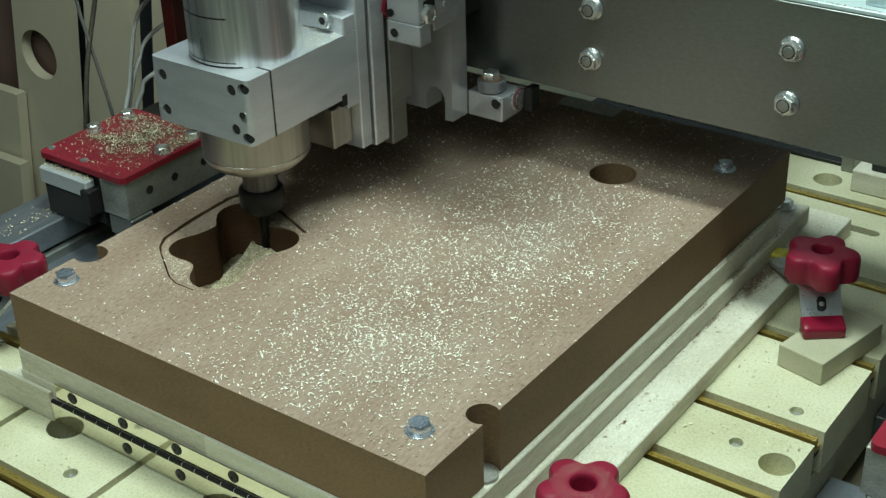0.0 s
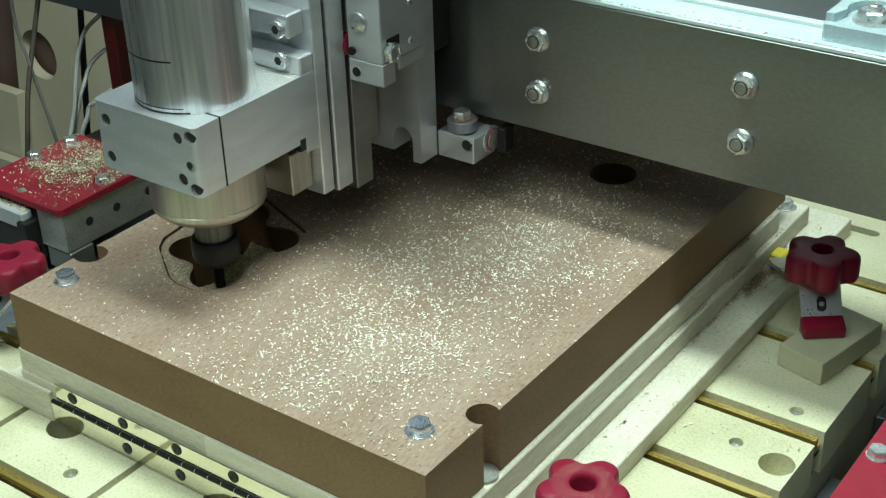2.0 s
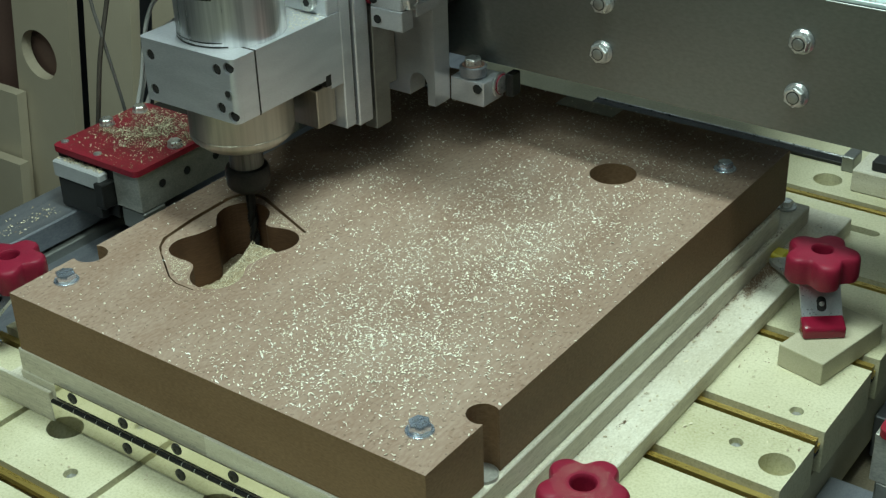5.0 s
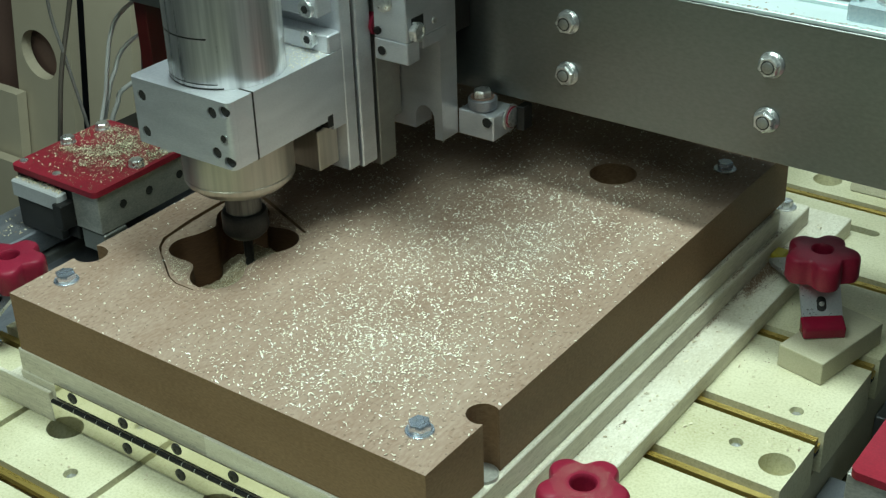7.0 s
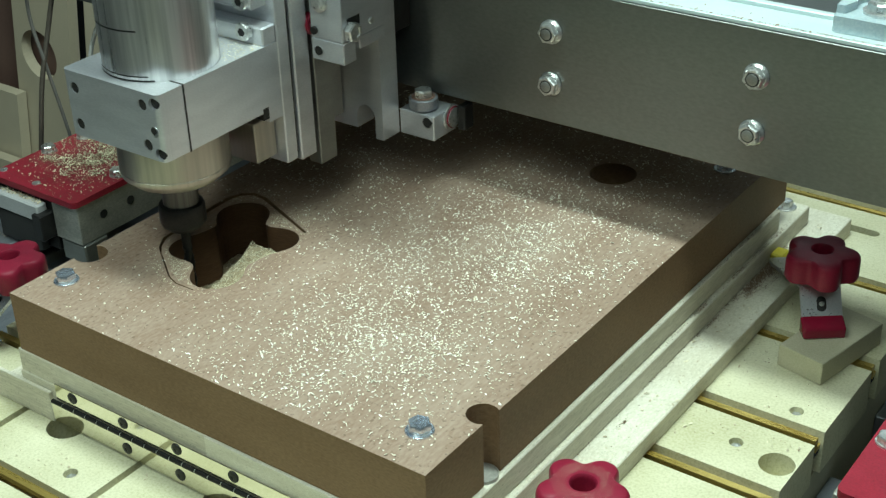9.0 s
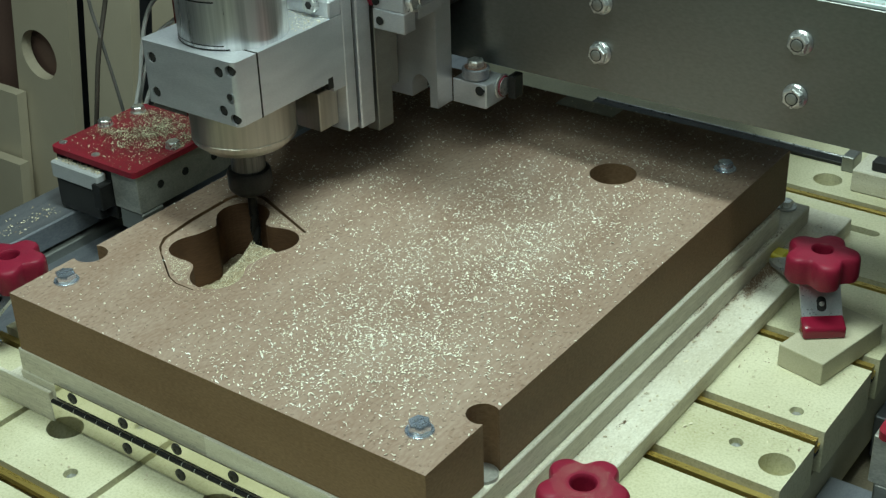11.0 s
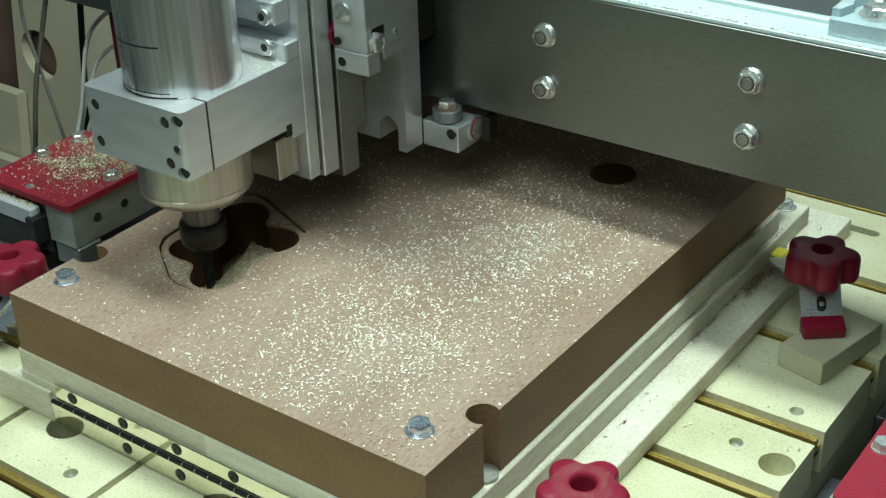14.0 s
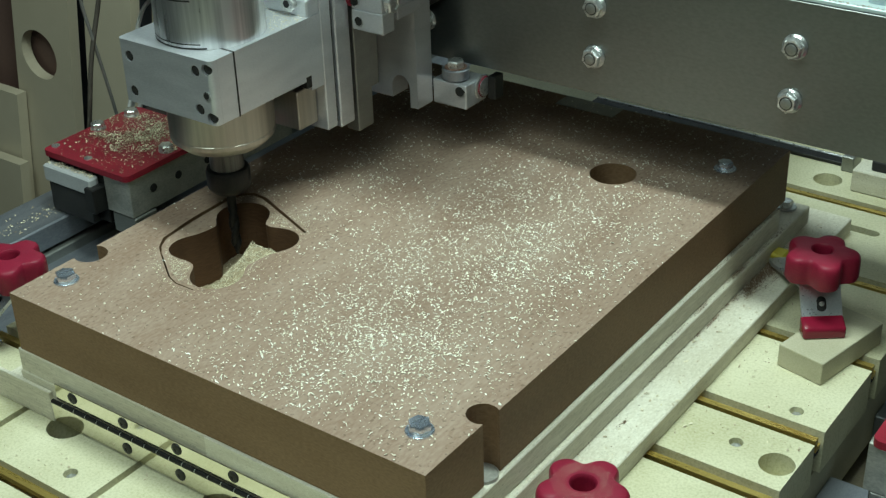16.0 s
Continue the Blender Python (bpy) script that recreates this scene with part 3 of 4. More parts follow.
# ---- side rails ----
def rail(x0, x1, name_label, flip):
    r = thing("side_rail", ((x0 + x1) / 2, 0.3, -0.21), name_label, "linear rail", "side rails")
    part("rail_body", box(x0, x1, -0.35, 0.95, -0.155, -0.130, 0.0015), STEEL_RAIL, r)
    s = x1 if not flip else x0 - 0.03
    part("lower_extrusion", box(x0 - 0.004, x1 + 0.004, -0.35, 0.95, -0.21, -0.158, 0.001), DARK_ALU, r, "dull aluminium extrusion")
    part("side_ledge", box(s, s + 0.075 * (0 if flip else 1) + 0.03 * (1 if flip else 0), -0.35, 0.95, -0.19, -0.168, 0.001), STEEL_RAIL, r)
    return r


rail(-0.690, -0.632, "worn steel linear rail with a dusting of shavings", False)
rail(0.200, 0.258, "steel linear rail beside the router table", True)

# ---- the gantry ----
gantry = thing("gantry", (-0.2, 0.36, -0.13), "router gantry with a grey steel beam on red end plates", "gantry")
GY = 0.3444
beam = part("beam", box(-0.70, 0.30, GY, GY + 0.012, 0.0732, 0.1765, 0.0005), BEAM, gantry, "dark grey steel beam plate")
# unseen box added to keep the slab under the beam dark
part("shade_box", box(-0.63, -0.075, GY + 0.0705, GY + 0.27, 0.074, 0.166), DARK_ALU, gantry, "unseen box added behind the beam to shade the slab")
part("beam_core", box(-0.63, 0.30, GY + 0.0125, GY + 0.07, 0.078, 0.168), DARK_ALU, gantry, "aluminium extrusion behind the plate")
part("top_rail", box(-0.63, 0.30, GY + 0.001, GY + 0.030, 0.1767, 0.1800, 0.0006), WHITE_ALU, gantry, "bright aluminium top rail")
part("back_plate", box(-0.63, 0.30, GY + 0.0368, GY + 0.110, 0.1690, 0.1755, 0.0006), BEAM, gantry, "dark grey plate behind the rail")
part("rail_lip", box(-0.63, 0.30, GY + 0.0304, GY + 0.0364, 0.1690, 0.1830, 0.0006), WHITE_ALU, gantry, "bright raised lip of the rail")
for gx in (-0.2703, -0.1119, 0.0465, 0.2049):
    for gz in (0.1439, 0.1038):
        nut = part("flange_nut", lathe([(0.0092, 0), (0.0092, 0.0010), (0.0080, 0.0022), (0.0078, 0.0026)], (gx, GY, gz), "y", 32), CHROME, gantry, "zinc flange nut")
        part("hexagon", hex_head((gx, GY - 0.002, gz), 0.0079, 0.0050, "y", 0.2 + gx * 8 + gz * 20, False), CHROME, nut)
        part("bolt_end", lathe([(0.0041, 0), (0.0041, 0.0074), (0.0036, 0.0077)], (gx, GY, gz), "y", 20), DARK_ALU, nut, "threaded bolt end")
        part("thread_ring", lathe([(0.0049, 0), (0.0049, 0.0072)], (gx, GY, gz), "y", 24), HOLE_SHADE, nut, "dark disc for the unlit thread ring")
brk = part("clear_bracket", solid(rounded(0.089, 0.140, GY + 0.010, GY + 0.058, 0.003), [], 0.1802, 0.1910), CLEAR, gantry, "milky clear acrylic bracket")
arch = [(0.089, GY + 0.016), (0.0945, GY + 0.016)] + [(0.1145 + 0.0185 * math.cos(w), GY + 0.036 + 0.0165 * math.sin(w)) for w in [math.radians(205 - 230 * k / 20) for k in range(21)]] + [(0.1345, GY + 0.016), (0.140, GY + 0.016), (0.140, GY + 0.058), (0.089, GY + 0.058)]
part("raised_wall", solid(arch, [], 0.1909, 0.1965), CLEAR, brk)
part("bolt_washer", lathe([(0.0125, 0), (0.0125, 0.0016)], (0.114, GY + 0.030, 0.1911), seg=32), CHROME, brk)
part("bolt_head", hex_head((0.114, GY + 0.030, 0.1927), 0.0098, 0.0060, phase=0.4), CHROME, brk)
part("bolt_end", lathe([(0.0044, 0), (0.0044, 0.0030), (0.0038, 0.0036)], (0.114, GY + 0.030, 0.1987), seg=20), CHROME, brk)
part("rear_lip", box(-0.63, 0.30, GY + 0.1104, GY + 0.1130, 0.1690, 0.1775, 0.0004), WHITE_ALU, gantry, "bright rear edge behind the dark plate")
rr_ = random.Random(5)
flakes("rail_grime", [(rr_.uniform(-0.3, 0.30), GY + 0.0018 + abs(rr_.gauss(0, 0.0005)), 0.1800) for _ in range(650)] + [(rr_.uniform(-0.3, 0.14), GY + rr_.uniform(0.002, 0.028), 0.1800) for _ in range(40)], BROWN, "specks of brown grime on the top rail", 0.0015, 18, parent=gantry)


def end_plate(x0, x1, bolts, inner):
    y0, y1 = 0.229, 0.352
    p = part("end_plate", solid(rounded(x0, x1, y0, y1, 0.006), [], -0.0725, -0.0665), RED_PLATE, gantry, "red anodised plate dusted with shavings")
    for bx, by in bolts:
        part("bolt_washer", lathe([(0.0078, 0), (0.0078, 0.0014)], (bx, by, -0.0665), seg=28), CHROME, p)
        part("bolt_head", hex_head((bx, by, -0.0651), 0.0070, 0.0055, phase=0.4 + bx), CHROME, p)
    for bx, by in ((bolts[0][0] - 0.004, y0 + 0.012), (bolts[0][0] + 0.045, y0 + 0.010)) if inner > 0 else ():
        part("socket_screw", lathe([(0.0042, 0), (0.0040, 0.001), (0.002, 0.0016)], (bx, by, -0.0665), seg=20), CHROME, p)
    return p


end_plate(-0.658, -0.5405, [(-0.6482, 0.2923), (-0.6440, 0.3330), (-0.5518, 0.2923), (-0.5518, 0.3330)], 1)
end_plate(0.1710, 0.289, [(0.1808, 0.2930), (0.1815, 0.3330), (0.275, 0.2930), (0.275, 0.3330)], -1)
for x0, x1, side in ((-0.578, -0.5425, 1), (0.1685, 0.204, -1)):
    blk = part("bearing_block", box(x0, x1, 0.233, 0.46, -0.112, -0.0727, 0.0008), BLOCK_ALU, gantry, "dull aluminium bearing block")
    # dark discs on the block face give the holes' shade
    for by in (0.262, 0.295, 0.335):
        part("bore", lathe([(0.0042, 0), (0.0042, 0.0012)], ((x1 if side > 0 else x0) - (0.0008 if side > 0 else 0.0004), by, -0.091), "x", 20), HOLE_SHADE, blk, "dark disc standing for a threaded hole")
    part("lower_foot", box(x0 + 0.004, x1 + 0.001 * side, 0.234, 0.262, -0.134, -0.1125, 0.0015), DARK_ALU, gantry, "dull aluminium foot")
    part("rail_wiper", box(x0 - (0.075 if side > 0 else -0.045), x0 - (0.008 if side > 0 else -0.105), 0.222, 0.234, -0.096, -0.0785, 0.0015), GREY_PLASTIC, gantry, "grey plastic rail wiper")
    part("wiper_holder", box(x0 - (0.013 if side > 0 else -0.05), x0 - (0.0005 if side > 0 else -0.037), 0.218, 0.240, -0.112, -0.086, 0.001), BLACK, gantry, "black wiper holder")
    part("wiper_felt", box(x0 - (0.073 if side > 0 else -0.047), x0 - (0.014 if side > 0 else -0.104), 0.2245, 0.2335, -0.1285, -0.0965, 0.002, seg=2), RUBBER, gantry, "dark dusty felt under the wiper")
    part("bearing_carriage", box(x0 - (0.08 if side > 0 else -0.037), x0 - (0.001 if side > 0 else -0.115), 0.2345, 0.40, -0.128, -0.0727, 0.001), BLACK, gantry, "black bearing carriage on the rail")
    part("upright", box(x0 - (0.022 if side > 0 else -0.035), x0 - (0.006 if side > 0 else -0.051), GY + 0.0130, 0.47, -0.0725, 0.30, 0.001), RED_DARK, gantry, "dark red upright side plate")

# ---- the carriage on the beam ----
carriage = thing("spindle_carriage", (-0.25, 0.31, 0.04), "machined aluminium carriage with roller bearings running along the beam", "machine carriage")


def front_plate():
    """The upright carriage plate, with a round-topped cut in its lower edge."""
    loop = [(-0.345, 0.050), (-0.2235, 0.050)]
    loop += [(-0.2145 + 0.0090 * math.cos(a), 0.0600 + 0.0110 * math.sin(a)) for a in [math.pi - math.pi * k / 10 for k in range(11)]]
    loop += [(-0.2055, 0.0445), (-0.198, 0.0445), (-0.198, 0.32), (-0.345, 0.32)]
    m = Matrix(((1, 0, 0, 0), (0, 0, -1, 0.3205), (0, 1, 0, 0), (0, 0, 0, 1)))
    return solid(loop, [], 0.0, 0.0205, m=m)


# added block that stops light leaking between plate and beam
part("light_block", box(-0.345, -0.200, 0.3208, 0.3434, 0.125, 0.32, 0.001), BLACK, carriage, "black block added to stop light behind the plate")
# cover out of view, added to widen the carriage's shadow
part("shade_cover", box(-0.42, -0.09, 0.215, 0.50, 0.3205, 0.326, 0.001), BLACK, carriage, "unseen black cover added to shade the slab")
part("carriage_plate", front_plate(), ALU, carriage, "machined aluminium plate")
arm = part("bearing_arm", box(-0.1978, -0.1648, 0.3209, 0.3500, 0.0436, 0.0645, 0.0008), ALU, carriage)
# bright disc under an off-centre dark one paints the lit bore wall
part("chamfer", lathe([(0.0048, 0), (0.0048, 0.0004), (0.0042, 0.0002)], (-0.1705, 0.3210, 0.0581), "y", 22), CHROME, arm, "bright chamfer showing as a lit crescent")
part("bore", lathe([(0.0040, 0), (0.0040, 0.0008)], (-0.1709, 0.3210, 0.0586), "y", 20), HOLE_SHADE, arm, "dark disc standing for a threaded hole")
brg = part("roller_bearing", lathe([(0.0105, 0), (0.0114, 0.0008), (0.0114, 0.0085), (0.0105, 0.0092)], (-0.1815, 0.3310, 0.0652), seg=36), STEEL_RAIL, carriage, "dirty steel roller bearing")
part("seal", lathe([(0.0092, 0), (0.0092, 0.0005)], (-0.1815, 0.3310, 0.0743), seg=28), mat("rust_brown_seal", (0.20, 0.11, 0.08), (0.28, 0.17, 0.13), 80, 0.5), brg, "brownish seal")
part("bolt_head", hex_head((-0.1815, 0.3310, 0.0748), 0.0072, 0.0058, phase=0.2), CHROME, brg)
part("side_roller", lathe([(0.0084, 0), (0.0088, 0.0002), (0.0088, 0.0006), (0.0084, 0.0008)], (-0.1621, 0.3430, 0.0572), "x", 30), RED_KNOB, carriage, "thin red seal")
part("roller_rim", lathe([(0.0095, 0), (0.0104, 0.0005), (0.0104, 0.002), (0.0095, 0.0025)], (-0.1647, 0.3425, 0.0572), "x", 30), CHROME, carriage, "steel roller rim")
part("roller_cap", lathe([(0.0078, 0), (0.0080, 0.0002), (0.0080, 0.0006), (0.0074, 0.0008)], (-0.1612, 0.3428, 0.0572), "x", 30), CHROME, carriage)
part("tensioner", box(-0.1603, -0.1530, 0.3455, 0.358, 0.046, 0.0660, 0.0008), BLACK, carriage)
# upper bracket with its bolts
part("upper_bracket", box(-0.2195, -0.1900, 0.2500, 0.2990, 0.1420, 0.30, 0.0007), ALU, carriage, "machined aluminium bracket")
part("bracket_tail", box(-0.2195, -0.1902, 0.2690, 0.2988, 0.1320, 0.1419, 0.0007), ALU, carriage, "lower end of the bracket")
brl = part("lower_lug", box(-0.2195, -0.1894, 0.2496, 0.2640, 0.1255, 0.1418, 0.0007), ALU, carriage, "machined aluminium lug")
# same pair of discs: a painted lit crescent round this bore
part("chamfer", lathe([(0.0041, 0), (0.0041, 0.0004), (0.0035, 0.0002)], (-0.2125, 0.2497, 0.1325), "y", 22), CHROME, brl, "bright chamfer showing as a lit crescent")
part("bore", lathe([(0.0034, 0), (0.0034, 0.0008)], (-0.2128, 0.2497, 0.1329), "y", 20), HOLE_SHADE, brl, "dark disc standing for a threaded hole")
# black box proud of the bracket puts the recess's shade there
part("bolt_recess", box(-0.2000, -0.1897, 0.2560, 0.2700, 0.1419, 0.1590), BLACK, carriage, "dark box standing for the recess round the bolt")
part("bracket_bolt", hex_head((-0.1896, 0.2590, 0.1490), 0.0078, 0.0055, "x", 0.2, True), CHROME, carriage, "zinc hex bolt")
part("bracket_bolt", lathe([(0.0072, 0), (0.0070, 0.002), (0.004, 0.0035)], (-0.2090, 0.2496, 0.1700), "y", 24), CHROME, carriage, "zinc screw head")
part("bracket_bolt", lathe([(0.0030, 0), (0.0030, 0.0018)], (-0.2155, 0.2498, 0.1480), "y", 20), BLACK, carriage, "black socket screw")
for by, bz in ((0.283, 0.150), (0.283, 0.178)):
    part("pin", lathe([(0.0026, 0), (0.0024, 0.0012)], (-0.1900, by, bz), "x", 16), CHROME, carriage)
part("side_roller", lathe([(0.0075, 0), (0.0085, 0.001), (0.0085, 0.006), (0.0075, 0.007)], (-0.2275, 0.2560, 0.1500), "x", 30), RED_KNOB, carriage, "roller with a red seal")
part("roller", lathe([(0.0070, 0), (0.0082, 0.001), (0.0082, 0.005), (0.0070, 0.006)], (-0.2340, 0.2545, 0.1530), "x", 30), CHROME, carriage, "dusty steel roller")
part("guide_strip", box(-0.236, -0.2235, 0.2550, 0.2740, 0.0360, 0.30, 0.0006), DARK_ALU, carriage, "dull aluminium guide strip")
part("inner_plate", box(-0.345, -0.236, 0.2600, 0.2990, 0.0600, 0.30, 0.0006), DARK_ALU, carriage, "shaded aluminium inner plate")

# ---- the spindle and its holder ----
spindle = thing("router_spindle", (-0.2675, 0.1485, 0.0), "steel router spindle in a split aluminium holder with a cutter", "router spindle")
SX, SY = -0.2675, 0.1485
holder_loop = rounded(-0.3163, -0.2235, 0.1078, 0.2180, 0.0006)
holes = [circle(SX, SY, 0.0402, 64)]
holder = part("holder_block", solid(holder_loop, holes, 0.0940, 0.1425), ALU, spindle, "machined aluminium clamp block")
BORES = [(-0.3057, 0.1303, 0.0041), (-0.3057, 0.1034, 0.0041), (-0.2390, 0.1330, 0.0041), (-0.2282, 0.1359, 0.0042), (-0.2385, 0.1040, 0.0041), (-0.2280, 0.0993, 0.0042)]
face = solid([(-0.3163, 0.0940), (-0.2235, 0.0940), (-0.2235, 0.1425), (-0.3163, 0.1425)], [circle(a, b, c, 24) for a, b, c in BORES], 0.0, 0.0063, m=Matrix(((1, 0, 0, 0), (0, 0, -1, 0.1078), (0, 1, 0, 0), (0, 0, 0, 1))))
for k in range(9):
    for edge, side in ((-0.2235, 1), (-0.3163, -1)):
        cut = edge - side * 0.0042 * (1 - math.sin(math.pi / 2 * k / 9))
        bmesh.ops.bisect_plane(face, geom=face.verts[:] + face.edges[:] + face.faces[:], plane_co=(cut, 0, 0), plane_no=(1, 0, 0))
for v in face.verts:
    for edge, side in ((-0.2235, 1), (-0.3163, -1)):
        over = min(1.0, (v.co.x - edge + side * 0.0042) * side / 0.0042)
        if over > 0 and v.co.y < 0.1030:
            v.co.y += 0.0042 * (1 - math.sqrt(max(0.0, 1 - over * over)))
part("holder_face", face, ALU, spindle, "drilled aluminium clamp face", smooth=False)
# dark strip set proud of the block paints the slit's shade
part("clamp_slit", box(-0.2500, -0.2232, 0.1242, 0.1256, 0.0937, 0.1428), HOLE_SHADE, holder, "dark strip standing for the clamping slit")
# dark discs sit near the face so the bores read as unlit
for bx, bz, rr in BORES:
    part("bore", lathe([(rr - 0.0001, 0), (rr - 0.0001, 0.0005), (0.0022, 0.0009), (0.0012, 0.0004)], (bx, 0.1030 if bx < -0.235 else 0.1042, bz), "y", 22), HOLE_SHADE, holder, "dark disc for the shade inside a counterbore")
for k in range(7):
    part("engraved_mark", box(-0.2760 + 0.0033 * k, -0.2743 + 0.0033 * k, 0.10142, 0.1017, 0.1178, 0.1178 + (0.0030 if k % 3 else 0.0022)), ALU, holder, "faint engraved mark")
# bright disc with a shifted dark centre paints the hole's lit rim
tap = part("tapped_hole", lathe([(0.0038, 0), (0.0038, 0.0006), (0.0034, 0.0003)], (-0.2296, 0.1016, 0.1155), "y", 20), CHROME, holder, "bright disc painting a tapped hole's lit rim")
part("bore", lathe([(0.0024, 0), (0.0024, 0.0009)], (-0.2304, 0.1016, 0.1163), "y", 16), HOLE_SHADE, tap, "dark disc for the unlit thread")
# black box, not a cut: the notch's shade as a dark part
part("relief_notch", box(-0.262, -0.2234, 0.1975, 0.2033, 0.0885, 0.0975), BLACK, holder, "dark box standing for a relief notch")
part("holder_lug", box(-0.3163, -0.2237, 0.2035, 0.2178, 0.0850, 0.0942, 0.0003), ALU, spindle)
part("holder_top_lug", box(-0.290, -0.2237, 0.2040, 0.2178, 0.1420, 0.1560, 0.0012), ALU, spindle, "stepped lug on the clamp block")
part("upper_lug", box(-0.290, -0.2300, 0.2020, 0.2180, 0.1680, 0.1850, 0.0012), ALU, spindle, "upper lug")
for bx, bz in ((-0.2390, 0.1520), (-0.2390, 0.1740)):
    lug_bolt = part("lug_bolt", lathe([(0.0066, 0), (0.0066, 0.0040), (0.0060, 0.0047), (0.0036, 0.0047)], (bx, 0.2038, bz), "y", 28), CHROME, spindle, "zinc socket cap bolt")
    # dark peg end gives the socket's shade
    part("socket", lathe([(0.0032, 0), (0.0032, 0.0049)], (bx, 0.2038, bz), "y", 6), HOLE_SHADE, lug_bolt, "dark peg standing for a hexagon socket")
part("slide_plate", box(-0.345, -0.2235, 0.2182, 0.2300, 0.0460, 0.32, 0.0008), ALU, spindle, "long aluminium slide plate")
part("slide_rail", box(-0.345, -0.2225, 0.2330, 0.2500, 0.0430, 0.32, 0.0010), ALU, spindle, "pale aluminium slide rail")
# black filler puts the gap's shade between plate and rail
part("gap_strip", box(-0.345, -0.2260, 0.2302, 0.2328, 0.0480, 0.32), BLACK, spindle, "dark strip standing for a gap")
# bracket colour imitates a shaded plate face reflecting the wood
part("lower_bracket", box(-0.325, -0.2330, 0.1960, 0.2178, 0.0520, 0.0838, 0.0008), NOSE, spindle, "steel lower bracket, brown for shade and reflected wood")
body = part("spindle_body", lathe([(0.0400, 0.0941), (0.0400, 0.34)], (SX, SY, 0), seg=96), BRUSHED, spindle, "turned steel spindle body")
# cap carries the slab's reflection as a brown base colour
part("spindle_cap", lathe([(0.0150, 0.0557), (0.0300, 0.0557), (0.0332, 0.0562), (0.0392, 0.0618), (0.0398, 0.0632), (0.0398, 0.0660), (0.0394, 0.0664), (0.0398, 0.0668), (0.0398, 0.0940)], (SX, SY, 0), seg=96), NOSE, spindle, "turned steel end cap tinted brown for the slab's reflection")
bm = bmesh.new()
for zz in (0.1775, ):
    for a0, a1 in ((-150, -62),):
        prev = None
        for k in range(25):
            a = radians(a0 + (a1 - a0) * k / 24)
            row = [bm.verts.new((SX + 0.04015 * math.cos(a), SY + 0.04015 * math.sin(a), z)) for z in (zz, zz + 0.0011)]
            if prev:
                bm.faces.new((prev[0], row[0], row[1], prev[1]))
            prev = row
part("marker_line", bm, BLACK, body, "black marker line")
bm = bmesh.new()
prev = None
for k in range(33):
    a = radians(-175 + 125 * k / 32)
    row = [bm.verts.new((SX + 0.0402 * math.cos(a), SY + 0.0402 * math.sin(a), z)) for z in (0.1428, 0.1440)]
    if prev:
        bm.faces.new((prev[0], row[0], row[1], prev[1]))
    prev = row
part("seam_ring", bm, BLACK, body, "dark seam ring")
bm = bmesh.new()
prev = None
for k in range(29):
    a = radians(-168 + 112 * k / 28)
    row = [bm.verts.new((SX + 0.0402 * math.cos(a), SY + 0.0402 * math.sin(a), z)) for z in (0.1460, 0.1468)]
    if prev:
        bm.faces.new((prev[0], row[0], row[1], prev[1]))
    prev = row
part("marker_line", bm, BLACK, body, "thin black scribed line")
part("spindle_nose", lathe([(0.0132, 0.030), (0.0132, 0.0500), (0.0150, 0.0556)], (SX, SY, 0), seg=36), COLLET, spindle, "dark streaked steel spindle nose")
part("collet_nut", lathe([(0.0085, 0.0125), (0.0125, 0.0127), (0.0162, 0.0165), (0.0170, 0.0185), (0.0170, 0.0300), (0.0160, 0.0326), (0.0136, 0.0332)], (SX, SY, 0), seg=40), BLACK, spindle, "black oxide collet nut")
bm = bmesh.new()
turns, rows = 3.0, 48
prev = None
for i in range(rows + 1):
    z = 0.0127 - 0.0570 * i / rows
    tw = 0 if z > -0.006 else (z + 0.006) / 0.034 * turns * 2.1
    row = []
    for k in range(12):
        a = 2 * math.pi * k / 12
        r = 0.0036 if z > -0.006 else 0.0042 * (0.60 + 0.40 * abs(math.cos(a)))
        r *= 1 - 0.72 * max(0.0, (-0.034 - z) / 0.0103) ** 1.3
        row.append(bm.verts.new((SX + r * math.cos(a + tw), SY + r * math.sin(a + tw), z)))
    if prev:
        for k in range(12):
            bm.faces.new((prev[k], prev[(k + 1) % 12], row[(k + 1) % 12], row[k]))
    else:
        bm.faces.new(row)
    prev = row
bm.faces.new(prev[::-1])
cutter = part("cutter", bm, BLACK, spindle, "two-flute spiral cutter")

# ---- boards standing at the back ----
def standing(x0, x1, y, top, material, label, hole=None, lean=0.155, thick=0.018):
    """An upright board that leans sideways; x0 and x1 hold at z = -0.3."""
    def at(x, z):
        return (x + lean * (z + 0.3), z)
    loop = [at(x0, -0.948), at(x1, -0.948), at(x1, top), at(x0, top)]
    hs = [circle(*hole, 40)] if hole else []
    m = Matrix(((1, 0, 0, 0), (0, 0, -1, y), (0, 1, 0, 0), (0, 0, 0, 1)))
    return solo("leaning_board", solid(loop, hs, -thick, 0.0, m=m), material, label, "board", "boards standing at the back", smooth=False)


standing(-1.367, -1.237, 0.75, 0.45, BG_BOARD, "tan board with a round hole leaning at the back", (-1.306, -0.268, 0.040))
standing(-1.207, -1.108, 0.755, 0.45, BG_BOARD, "plain tan board leaning at the back")
standing(-1.085, -0.90, 0.775, 0.45, BG_BOARD, "wide tan board standing behind the cables")
standing(-1.70, -1.300, 0.775, 0.45, BG_RED, "reddish veneered board leaning at the back")
standing(-1.62, -1.345, 0.728, -0.337, BG_BOARD, "short tan board standing before the others")
standing(-1.40, -1.323, 0.705, -0.449, BG_BOARD, "narrow tan offcut standing in front")
standing(-1.55, -0.80, 0.83, 0.6, BG_DARK, "slate-blue sheet standing behind the tan boards", lean=0.1)

